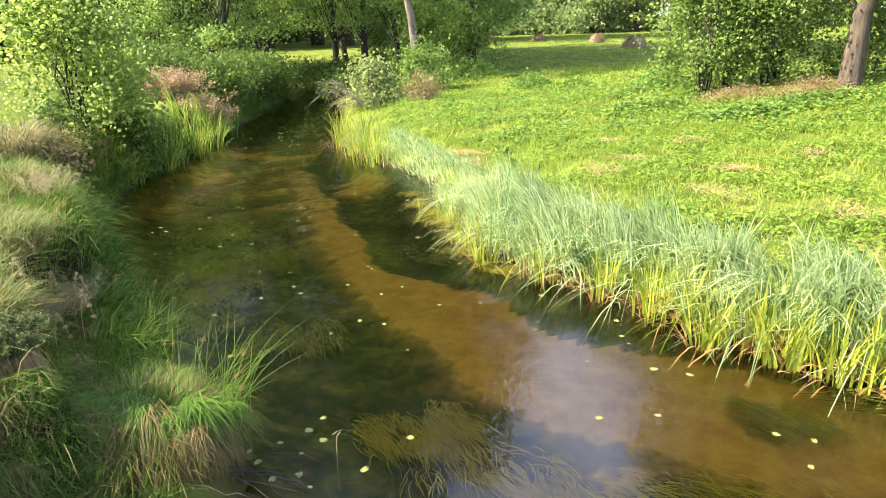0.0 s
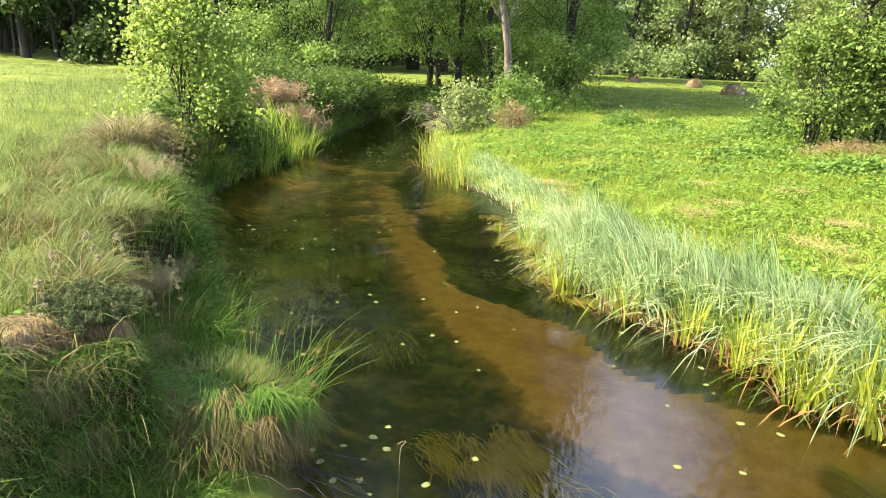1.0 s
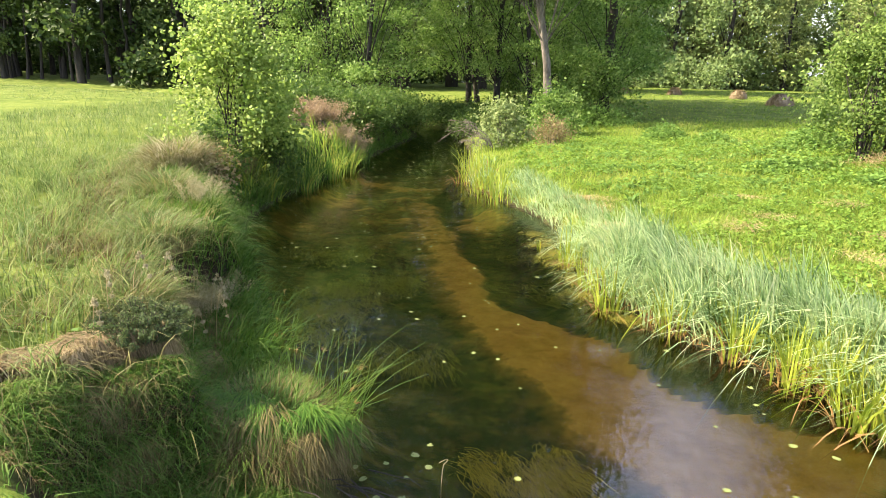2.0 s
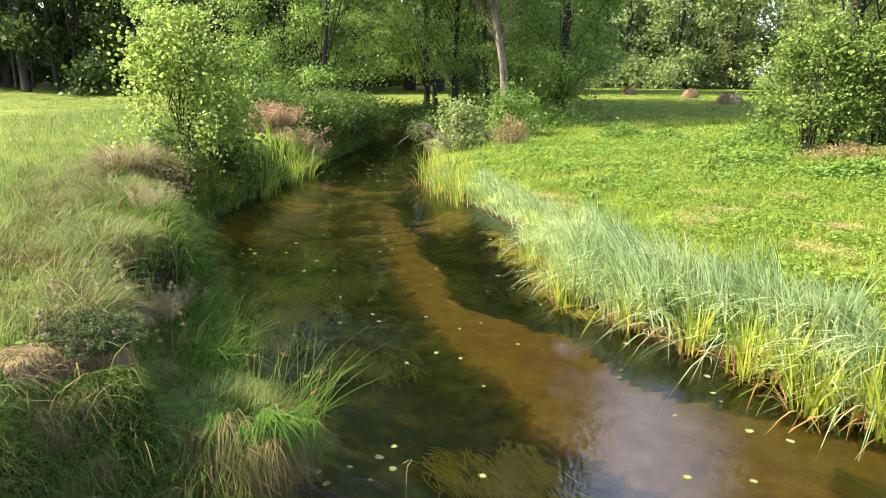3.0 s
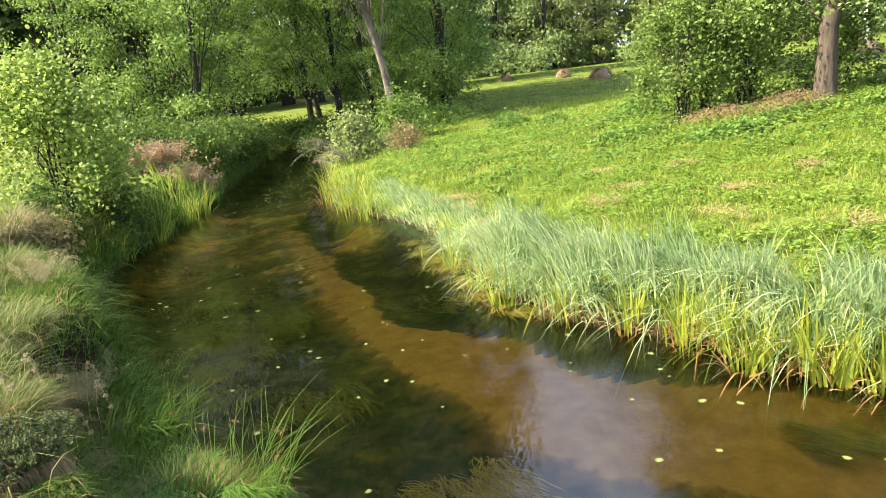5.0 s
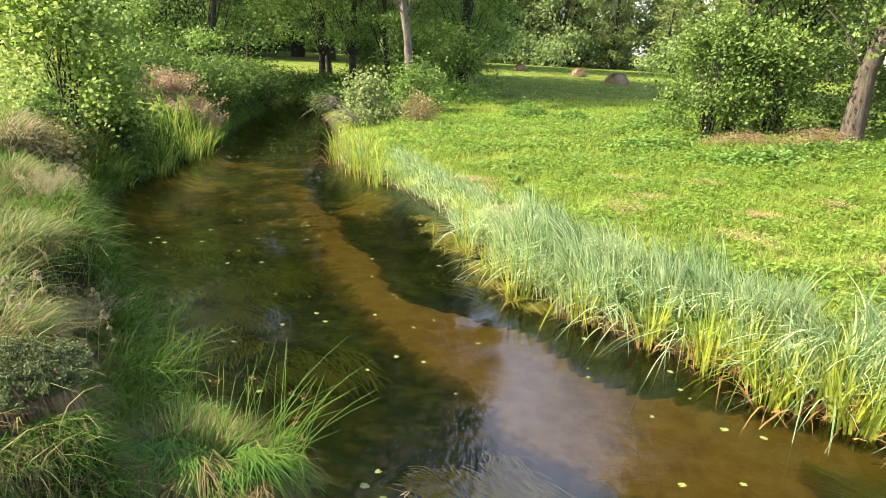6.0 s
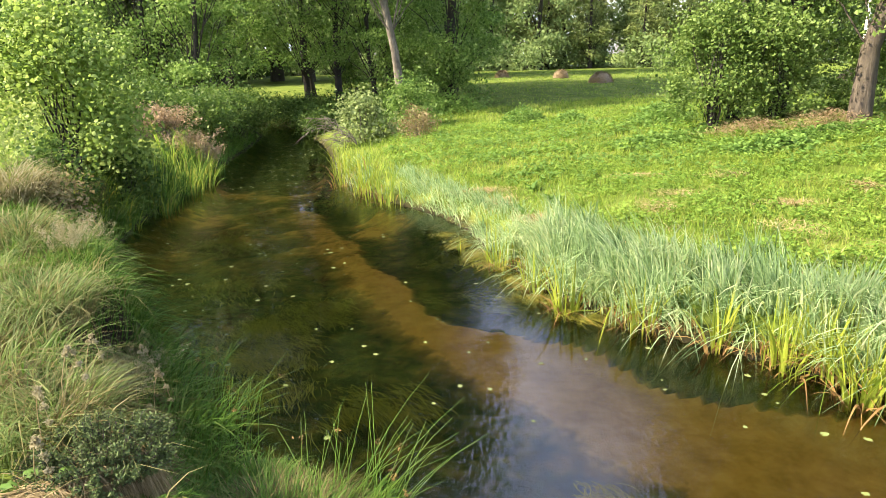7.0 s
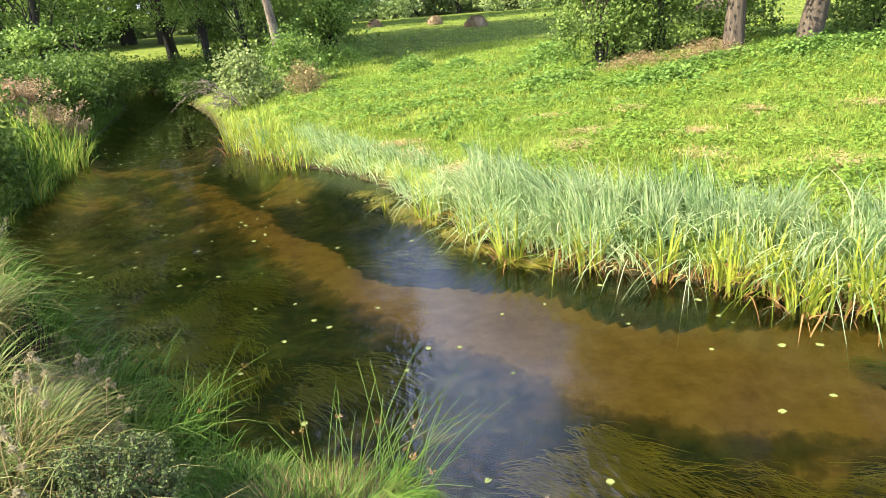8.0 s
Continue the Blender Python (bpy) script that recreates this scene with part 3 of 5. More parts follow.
tree("oak_tree", 6.2, 15.9, 13.0, 0.13, (0.03, 0.02), (2.3, 2.2, 0.6), 0.08, 70, 460, 0.072, OAKLEAF, BARK, "bushy many-leaved tree on the meadow edge", "meadow trees", 0.42, 44)
tree("oak_tree", 11.6, 13.2, 14, 0.25, (0.0, 0.02), (3.8, 3.4, 0.6), 0.1, 70, 240, 0.12, OAKLEAF, GREYBARK, "spreading tree that shades the meadow", "meadow trees", 0.6, 45)

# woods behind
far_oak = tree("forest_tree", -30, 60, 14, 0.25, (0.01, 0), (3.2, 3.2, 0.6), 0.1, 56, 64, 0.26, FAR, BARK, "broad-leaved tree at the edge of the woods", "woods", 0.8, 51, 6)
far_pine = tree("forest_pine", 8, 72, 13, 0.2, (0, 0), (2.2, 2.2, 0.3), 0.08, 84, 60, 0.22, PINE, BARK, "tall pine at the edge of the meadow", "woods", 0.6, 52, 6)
left_alder = tree("forest_tree", -34, 44, 16, 0.24, (0.02, 0), (3.4, 3.4, 0.5), 0.16, 56, 60, 0.32, SHADELEAF, BARK, "forest tree at the edge of the meadow, leaves toned dark for shade", "woods", 0.75, 53, 6)
for n in range(34):
    px = -14 + n * 1.75 + rng.uniform(-0.6, 0.6)
    py = 70 + 5 * (n % 3) + rng.uniform(-2, 2)
    copy_thing((far_pine, far_oak)[int(n * 7 % 5 > 2)], pose(px, py, float(height(px, py)) - 0.05, 0, 0, rng.uniform(0, 360)) @ Matrix.Scale(rng.uniform(0.8, 1.25), 4))
for n, (px, py) in enumerate([(-22, 52), (-26, 50), (-3.5, 56)]):
    copy_thing(far_oak, pose(px, py, float(height(px, py)) - 0.05, 0, 0, 70 * n) @ Matrix.Scale(1.25, 4))
for n, (px, py) in enumerate([(-12.5, 50), (-9.5, 48), (-15.5, 52), (-6.5, 53), (-18.5, 49)]):
    copy_thing(far_oak, pose(px, py, float(height(px, py)) - 0.05, 0, 0, 50 * n) @ Matrix.Scale(1.75, 4))
for n in range(12):
    px, py = -62 + n * 4.1 + rng.uniform(-0.6, 0.6), 72 + 4 * (n % 3) + rng.uniform(-2, 2)
    copy_thing(far_oak, pose(px, py, float(height(px, py)) - 0.05, 0, 0, rng.uniform(0, 360)) @ Matrix.Scale(rng.uniform(0.8, 1.25), 4))
for n in range(17):
    px, py = -16 + n * 3.5 + rng.uniform(-0.8, 0.8), 84 + rng.uniform(-2, 4)
    copy_thing(far_oak, pose(px, py, float(height(px, py)) - 0.05, 0, 0, rng.uniform(0, 360)) @ Matrix.Scale(rng.uniform(1.45, 1.85), 4))
for n in range(10):
    px, py = 30 + n * 4.5, 66 - n * 1.8 + rng.uniform(-3, 3)
    copy_thing(far_oak, pose(px, py, float(height(px, py)) - 0.05, 0, 0, rng.uniform(0, 360)) @ Matrix.Scale(rng.uniform(0.8, 1.25), 4))
for n in range(38):
    px = -88 + n * 1.85 + rng.uniform(-0.5, 0.5)
    py = 40 + 4.5 * (n % 4) + 0.12 * n + rng.uniform(-1.5, 1.5)
    copy_thing(left_alder, pose(px, py, float(height(px, py)) - 0.05, 0, 0, rng.uniform(0, 360)) @ Matrix.Scale(rng.uniform(0.8, 1.25), 4))

thin_alder = tree("forest_tree", -30, 46, 15, 0.12, (0.01, 0.01), (2.0, 2.0, 0.5), 0.4, 20, 44, 0.36, SHADELEAF, BARK, "slim forest tree at the edge of the meadow, leaves toned dark for shade", "woods", 0.6, 57, 6)
for n in range(42):
    px, py = -66 + n * 1.02 + rng.uniform(-0.5, 0.5), 41 + rng.uniform(0, 11)
    copy_thing(thin_alder, pose(px, py, float(height(px, py)) - 0.05, rng.normal(0, 2), rng.normal(0, 2), rng.uniform(0, 360)) @ Matrix.Scale(rng.uniform(0.8, 1.3), 4))

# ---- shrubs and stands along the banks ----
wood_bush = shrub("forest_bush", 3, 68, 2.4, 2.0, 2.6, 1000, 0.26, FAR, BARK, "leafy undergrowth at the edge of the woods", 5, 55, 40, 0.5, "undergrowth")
dark_bush = shrub("forest_bush", -36, 41, 2.2, 2.0, 2.4, 700, 0.38, SHADELEAF, BARK, "undergrowth at the edge of the woods, leaves toned dark for shade", 5, 56, 40, 0.45, "undergrowth")
for n in range(44):
    px, py = -62 + n * 2.5 + rng.uniform(-1, 1), 68 + rng.uniform(-2, 4)
    copy_thing(wood_bush, pose(px, py, float(height(px, py)) - 0.03, 0, 0, rng.uniform(0, 360)) @ Matrix.Scale(rng.uniform(0.45, 1.2), 4))
for n in range(12):
    px, py = 34 + n * 3.6, 60 - n * 2.0
    copy_thing(wood_bush, pose(px, py, float(height(px, py)) - 0.03, 0, 0, rng.uniform(0, 360)) @ Matrix.Scale(rng.uniform(0.45, 1.2), 4))
# added backing rows; their dark leaf colour stands for the wood's shaded interior
for n in range(36):
    px, py = -98 + n * 2.2 + rng.uniform(-1, 1), 56 + rng.uniform(0, 6)
    copy_thing(dark_bush, pose(px, py, float(height(px, py)) - 0.03, 0, 0, rng.uniform(0, 360)))
for n in range(16):
    px, py = -100 + n * 5.0, 66 + rng.uniform(0, 5)
    copy_thing(dark_bush, pose(px, py, float(height(px, py)) - 0.03, 0, 0, rng.uniform(0, 360)) @ Matrix.Scale(3.2, 4))
shrub("alder_sapling", -7.12, 10.4, 1.2, 1.0, 2.4, 9600, 0.066, SAPLING, BARK, "young alder shrub with pale green round leaves", 8, 61, 110, 0.24)
shrub("alder_sapling", -7.35, 11.7, 0.7, 0.8, 1.35, 2800, 0.08, SAPLING, BARK, "young alder shrub with pale green round leaves", 8, 62, 40, 0.2)
for n, (sx, sy, sw, sh) in enumerate([(-8.2, 18.2, 1.0, 1.0), (-8.5, 19.6, 1.1, 1.0), (-8.6, 21.0, 1.1, 1.0), (-8.6, 22.4, 1.1, 0.95), (-8.9, 23.8, 1.2, 0.9), (-9.8, 25.0, 1.3, 0.9), (-7.2, 27.8, 1.4, 0.75), (-5.4, 25.6, 1.3, 0.8), (-9.6, 29.6, 1.5, 0.8), (-3.6, 24.4, 1.3, 0.9), (-9.6, 17.2, 1.2, 1.4), (-10.6, 19.2, 1.4, 1.4), (-10.6, 21.5, 1.3, 0.95), (-6.0, 23.2, 0.7, 0.6), (-8.3, 27.9, 1.2, 0.75), (-7.0, 25.9, 0.7, 0.6)]):
    shrub("bramble_bush", sx, sy, sw, 1.2, 0.72 * sh, 4600, 0.072, BRAMBLE, BARK, "dense dark green shrub hanging over the stream bank", 8, 70 + n, 60, 0.21, "bank shrubs")
for n, (sx, sy, sw, sh) in enumerate([(-1.3, 25.0, 1.5, 2.0), (-3.7, 27.0, 1.2, 2.3), (-5.8, 29.8, 1.3, 2.0), (-13.0, 23.6, 1.5, 2.6), (-15.0, 24.6, 1.6, 2.4)]):
    shrub("alder_bush", sx, sy, sw, 1.0, sh, 3600, 0.095, ALDER, BARK, "leafy alder bush growing below the tall trees", 7, 100 + n, 44, 0.26, "bushes under the trees")
shrub("willow_bush", -3.85, 18.7, 1.05, 0.9, 1.15, 3000, 0.075, WILLOW, DEADWOOD, "grey-green willow bush leaning over the water", 8, 81, 45, 0.2)
shrub("willow_bush", -2.6, 20.8, 0.8, 0.9, 1.25, 3400, 0.085, ALDER, BARK, "green leafy bush below the pale leaning tree", 8, 82, 45, 0.22)
shrub("faded_bush", -2.25, 17.9, 0.5, 0.6, 0.75, 2200, 0.045, REDDISH, DEADWOOD, "faded pinkish bush with dry leaves at the bank", 8, 83, 36, 0.13)
shrub("meadow_bush", 4.35, 14.9, 0.9, 0.7, 2.6, 7200, 0.06, OAKLEAF, BARK, "leafy bush at the foot of the meadow trees", 9, 84, 60, 0.2)
shrub("meadow_bush", 5.6, 14.8, 0.9, 0.6, 2.0, 5200, 0.06, OAKLEAF, BARK, "leafy bush at the foot of the meadow trees", 9, 85, 50, 0.2)
shrub("meadow_bush", 7.6, 14.8, 1.0, 0.7, 1.6, 5000, 0.06, OAKLEAF, BARK, "leafy bush at the foot of the meadow trees", 9, 86, 40, 0.2)


shrub("meadow_bush", 10.6, 14.2, 1.3, 1.0, 1.5, 5200, 0.07, OAKLEAF, BARK, "low leafy bush in the shade of the meadow trees", 9, 91, 46, 0.24)
shrub("meadow_bush", 12.6, 15.4, 1.4, 1.0, 1.8, 5200, 0.07, OAKLEAF, BARK, "low leafy bush in the shade of the meadow trees", 9, 92, 46, 0.24)


def dead_branches(x, y, seed):
    """A fan of bare, forked twigs that hang out over the water."""
    r = np.random.default_rng(seed)
    ob = tagged(base("dead_branch", x, y, float(height(x, y))), "bare grey dead branches hanging over the water", "branch")
    wood = []
    for i in range(9):
        end = np.array([-0.5 - 1.1 * r.random(), r.uniform(-1.0, 0.4), r.uniform(0.05, 1.0)])
        p = bent((0, 0, 0.1), end, 7, 0.1, 0.05, r)
        wood.append(tube(p, np.linspace(0.014, 0.004, 7), 5, 0, r))
        for j in (3, 4, 5):
            for _ in range(2):
                tip = p[j] + np.array([r.uniform(-0.55, 0.05), r.uniform(-0.35, 0.35), r.uniform(-0.35, 0.12)])
                wood.append(tube(bent(p[j], tip, 4, 0.06, 0.04, r), np.linspace(0.007, 0.003, 4), 4, 0, r))
    part("branch", raw_mesh("branch", *join(wood), DEADWOOD), ob)


dead_branches(-3.85, 17.7, 5)
shrub("bank_bush", -6.75, 9.2, 0.5, 0.5, 0.85, 1500, 0.055, BRAMBLE, BARK, "low leafy bush on the bank edge", 6, 87, 26, 0.13, "bank bushes")
shrub("bank_bush", -6.2, 8.4, 0.45, 0.45, 0.6, 1100, 0.05, REDDISH, BARK, "low half-dry bush on the bank edge", 6, 88, 22, 0.12, "bank bushes")
shrub("bank_bush", -6.75, 11.2, 0.55, 0.5, 0.9, 1500, 0.06, BRAMBLE, BARK, "low leafy bush on the bank edge", 6, 89, 26, 0.14, "bank bushes")


def clump(name, x, y, count, radius, tall, wide, bend, mat, label, category="grass", segs=4, wind=None, seed=1, group="", stretch=1.0, turn=0.0):
    """A stand of blades from one root, fanned out."""
    r = np.random.default_rng(seed)
    z0 = float(height(x, y))
    ob = tagged(base(name, x, y, z0 - 0.02), label, category, group)
    ang, far = r.uniform(0, 6.283, count), radius * np.sqrt(r.random(count))
    px, py = np.cos(ang) * far * stretch, np.sin(ang) * far
    px, py = px * math.cos(turn) - py * math.sin(turn), px * math.sin(turn) + py * math.cos(turn)
    head = np.arctan2(py, px) + r.normal(0, 0.5, count) if wind is None else r.normal(wind, 0.9, count)
    pz = np.clip(height(x + px, y + py) - z0, -0.25, 0.4)
    v = blades(px, py, pz, r.uniform(*tall, count), r.uniform(*wide, count), head, r.uniform(*bend, count), segs, r.uniform(0, 6.283, count))
    part("foliage", raw_mesh("foliage", *v, mat), ob)
    return ob


def reed(x, y, count, radius, tall, seed, group, label, green=REED):
    """A clump of sword-leaved reeds; each leaf stands by itself, dead ones sag at the foot."""
    r = np.random.default_rng(seed)
    z0 = max(float(height(x, y)), -0.06)
    ob = tagged(base("reed_clump", x, y, z0 - 0.02), label, "reeds", group)
    for i in range(count):
        dead = i % 3 == 2
        a, f = r.uniform(0, 6.283), radius * math.sqrt(r.random())
        one = lambda v: np.array([v])  # noqa: E731
        h = r.uniform(*tall) * (0.6 if dead else 1.0)
        v, t = blades(one(math.cos(a) * f), one(math.sin(a) * f), one(0.0), one(h), one(r.uniform(0.015, 0.029)), one(a + r.normal(0, 0.6)), one(r.uniform(0.7, 1.6) if dead else r.uniform(0.03, 0.7) ** 1.2), 5, one(r.uniform(0, 6.283)))
        part("leaf", raw_mesh("leaf", v, t, DEADREED if dead else green), ob, "withered orange-brown leaf" if dead else "")
    return ob


def along(line, s):
    """The place and outward heading at share s of a polyline's length."""
    seg = np.linalg.norm(np.diff(line, axis=0), axis=1)
    cum = np.concatenate([[0], np.cumsum(seg)])
    d = s * cum[-1]
    return np.array([np.interp(d, cum, line[:, n]) for n in (0, 1)])


# right bank: blue-green sedge that leans to the water, yellow-green reeds before it
near_right = RIGHT[(RIGHT[:, 1] < 8.8) & (RIGHT[:, 0] < 7.5)]
W = -2.3   # heading towards the water on the right bank


def sedge_odds(x, y):
    d = to_right(x, y)
    return dry_land(x, y) * (1 - smooth(0.75, 1.35, d + 0.2 * wob(x, y, 1.0, 2))) * (1 - smooth(8.3, 9.4, y)) * (1 - 0.85 * (x > 0.9) * (d < 0.25))


def tufted(count, box, odds, per, radius):
    """Places gathered in tufts, with a number that tells the tuft."""
    tx, ty = scatter(count, *box, odds)
    who = np.arange(len(tx)).repeat(per)
    x, y = tx[who] + rng.normal(0, radius, len(who)), ty[who] + rng.normal(0, radius, len(who))
    ok = dry_land(x, y) | (rng.random(len(x)) < 0.15)
    return x[ok], y[ok], who[ok]


sx, sy, who = tufted(2300, (-1.8, 7.5, 3.2, 9.4), sedge_odds, 26, 0.07)
k, lot = len(sx), who.max() + 1
turn_of, bend_of, tall_of = rng.normal(W, 0.5, lot), rng.uniform(0.4, 1.1, lot), rng.uniform(0.75, 1.15, lot)
stuff("sedge", blades(sx, sy, np.maximum(height(sx, sy), -0.05) - 0.02, rng.uniform(0.4, 0.76, k) * tall_of[who], rng.uniform(0.012, 0.022, k), turn_of[who] + rng.normal(0, 0.35, k), bend_of[who] * rng.uniform(0.5, 1.3, k), 6, turn_of[who] + 1.57 + rng.normal(0, 0.5, k)),
      SEDGE, "blue-green arching sedge along the stream bank", "sedge")
sx, sy, who = tufted(620, (-4.5, -0.2, 8.6, 15.5), lambda x, y: dry_land(x, y) * (1 - smooth(0.25, 0.7, to_right(x, y))) * (to_right(x, y) < 2), 20, 0.09)
k, lot = len(sx), who.max() + 1
turn_of = rng.normal(W - 0.5, 0.7, lot)
stuff("sedge", blades(sx, sy, np.maximum(height(sx, sy), -0.05) - 0.02, rng.uniform(0.16, 0.4, k), rng.uniform(0.01, 0.02, k), turn_of[who] + rng.normal(0, 0.4, k), rng.uniform(0.3, 1.3, k), 4, rng.uniform(0, 6.283, k)),
      SEDGE, "blue-green arching sedge along the stream bank", "sedge")
for n in range(64):
    s = 0.03 + 0.97 * (n / 64) ** 0.8
    px, py = along(near_right, s) + rng.normal(0, 0.07, 2)
    if px < 1.5 and n % 4:
        continue
    px, py = px - 0.04, py - 0.05
    reed(px, py, int(rng.integers(26, 40)), rng.uniform(0.1, 0.2), (0.4, 0.78), 200 + n, "reeds on the near bank", "yellow-green sword-leaved reeds at the water edge")
fx, fy, who = tufted(2600, (-1.6, 7.5, 3.2, 9.0), lambda x, y: dry_land(x, y) * (1 - smooth(0.05, 0.22, to_right(x, y))), 12, 0.05)
k = len(fx)
stuff("dead_blades", blades(fx, fy, np.maximum(height(fx, fy), -0.05) - 0.02, rng.uniform(0.12, 0.38, k), rng.uniform(0.008, 0.018, k), rng.normal(W, 1.0, k), rng.uniform(0.3, 1.7, k), 4, rng.uniform(0, 6.283, k)),
      DEADREED, "withered brown blades crowded at the water line", "reeds")
for n in range(16):
    s = n / 16
    px, py = along(near_right, s) + (0.02, 0.06)
    clump("fallen_sedge", px + 0.05, py + 0.1, 26, 0.2, (0.4, 0.65), (0.010, 0.018), (1.1, 1.9), (SEDGE, REED, SEDGE)[n % 3], "long sedge blades fallen over into the water", "sedge", 5, W, 300 + n, "fallen blades")

# far right bank reeds
for n in range(12):
    px, py = -3.8 + 0.115 * n + rng.normal(0, 0.14), 15.1 - 0.29 * n + rng.normal(0, 0.14)
    reed(px + 0.02, py + 0.02, 22, 0.26, (0.55, 1.05), 400 + n, "reeds at the bend", "tall yellow-green reeds at the bend", (REED, GREENREED)[n % 2])
for n in range(11):
    px, py = -2.75 + 0.19 * n, 13.2 - 0.36 * n
    clump("sedge_tuft", px + 0.5, py + 0.3, 90, 0.3, (0.2, 0.42), (0.01, 0.018), (0.3, 1.1), SEDGE, "pale blue-green sedge tuft on the bank", "sedge", 3, W, 420 + n, "sedge tufts")
clump("reed_clump", -1.08, 9.0, 9, 0.05, (0.35, 0.5), (0.014, 0.022), (0.02, 0.3), REED, "single upright green reed sprig", "reeds", 4, None, 440)

# left bank reeds, rusty docks
for n in range(16):
    px, py = -6.56 - 0.04 * n + rng.normal(0, 0.12), 11.6 + 0.27 * n + rng.normal(0, 0.12)
    clump("reed_clump", px, py, 44, 0.28, (0.5, 0.95), (0.018, 0.03), (0.1, 0.8), GREENREED if n % 3 else LUSH, "green sword-leaved reeds below the shrubs", "reeds", 4, None, 450 + n, "reeds on the far bank")


for n in range(9):
    px, py = -6.35 - 0.02 * n + rng.normal(0, 0.08), 8.6 + 0.38 * n + rng.normal(0, 0.1)
    clump("reed_clump", px - 0.1, py, 46, 0.24, (0.35, 0.75), (0.012, 0.024), (0.3, 1.2), (GREENREED, PALEGRASS, REED)[n % 3], "green and yellow grass blades leaning over the water", "reeds", 5, -0.4, 470 + n, "reeds on the far bank")
for n in range(6):
    px, py = -5.6 + 0.34 * n + rng.normal(0, 0.06), 8.1 - 0.55 * n + rng.normal(0, 0.08)
    clump("bank_tuft", px - 0.1, py, 60, 0.2, (0.3, 0.6), (0.006, 0.012), (0.5, 1.5), (PALEGRASS, RUSH, DRY)[n % 3], "arching grass tuft leaning over the water", "grass", 5, -0.5, 485 + n, "bank tufts")


def dock(x, y, tall, seed):
    """A dried dock: stiff stems crowded with rusty seeds."""
    r = np.random.default_rng(seed)
    ob = tagged(base("dock_plant", x, y, float(height(x, y))), "dried rusty brown dock plant with seed heads", "plant", "dried docks")
    wood, seeds = [], []
    for i in range(26):
        end = np.array([r.normal(0, 0.35), r.normal(0, 0.35), tall * r.uniform(0.6, 1.0)])
        p = bent((r.normal(0, 0.1), r.normal(0, 0.1), 0), end, 5, 0, 0.02, r)
        wood.append(tube(p, np.linspace(0.008, 0.003, 5), 4, 0, r))
        t = r.uniform(0.45, 1.0, 90)[:, None]
        seeds.append(p[0] + (p[-1] - p[0]) * t + r.normal(size=(90, 3)) * 0.05)
    part("stalk", raw_mesh("stalk", *join(wood), DEADWOOD), ob)
    part("seed_head", raw_mesh("seed_head", *leaves(np.concatenate(seeds), 0.035, 0.2, r=r), RUSTY), ob)


for n, (dx, dy, dh) in enumerate([(-8.75, 15.5, 0.74), (-8.35, 15.3, 0.8), (-7.95, 15.6, 0.72), (-7.4, 15.35, 0.66), (-7.2, 15.8, 0.7), (-8.6, 16.1, 0.85)]):
    dock(dx, dy, dh, 500 + n)

# ---- hay piles and poles ----
def hay_pile(x, y, wide, tall, seed):
    r = np.random.default_rng(seed)
    ob = tagged(base("hay_pile", x, y, float(height(x, y)) - 0.02, r.uniform(0, 360)), "low rounded pile of dry brown hay on the meadow", "hay", "hay piles")
    u, w = np.meshgrid(np.linspace(0, 2 * np.pi, 29)[:-1], np.linspace(0.0, 1.0, 9))
    rad = 0.5 * wide * (1 - w ** 1.7) * (1 + 0.12 * np.sin(3 * u + seed) + 0.05 * r.normal(size=u.shape))
    v = np.stack([rad * np.cos(u), rad * np.sin(u), tall * np.sin(w * 1.571) * (1 + 0.05 * r.normal(size=u.shape))], -1).reshape(-1, 3)
    f = []
    for i in range(8):
        for j in range(28):
            b, c = i * 28 + j, i * 28 + (j + 1) % 28
            f += [(b, c, c + 28), (b, c + 28, b + 28)]
    part("hay_body", shade(raw_mesh("hay_body", v, f, HAY)), ob)
    k = 1800
    a, t = r.uniform(0, 6.283, k), r.uniform(0, 1.5, k)
    q = 0.5 * wide * (1 - (t / 1.571) ** 1.7) * 0.98
    part("straw_cover", raw_mesh("straw_cover", *blades(q * np.cos(a), q * np.sin(a), tall * np.sin(t) - 0.05, r.uniform(0.08, 0.25, k), r.uniform(0.01, 0.02, k), a, r.uniform(0.8, 1.4, k), 2, r.uniform(0, 6.283, k)), STRAWY), ob)


for n, (hx, hy, hw, hh) in enumerate([(6.6, 37.3, 1.3, 0.58), (5.3, 43.5, 0.95, 0.5), (1.75, 47.5, 0.95, 0.5), (-1.6, 49.0, 0.9, 0.42), (17.5, 32.0, 1.8, 0.6)]):
    hay_pile(hx, hy, hw, hh, 520 + n)


def pole(x, y, tall):
    ob = tagged(base("post", x, y, float(height(x, y)) - 0.05), "white weathered pole standing behind the meadow trees", "post", "white poles")
    part("shaft", shade(raw_mesh("shaft", *tube([(0, 0, 0), (0.05, 0, tall / 2), (0.1, 0, tall)], [0.14, 0.12, 0.1], 10), BIRCH)), ob)


pole(20.9, 38.0, 9.0)
pole(27.1, 42.0, 9.0)

# ---- meadow ----
def ahead_right(x, y):
    return dry_land(x, y) & (to_right(x, y) < to_left(x, y))


sward("meadow_grass", 95000, (-2.2, 10, 4.2, 12.5), lambda x, y: ahead_right(x, y) * smooth(0.5, 1.1, to_right(x, y)) * (0.65 + 0.35 * wob(x, y, 1.3, 1)), (0.06, 0.2), (0.007, 0.014), (0.2, 1.2), GRASS, "short bright green meadow grass", 2)
sward("meadow_grass", 60000, (-4.5, 14, 11.5, 24), lambda x, y: ahead_right(x, y) * smooth(0.3, 0.8, to_right(x, y)) * 0.9, (0.07, 0.2), (0.013, 0.024), (0.2, 1.0), GRASS, "short bright green meadow grass", 2)
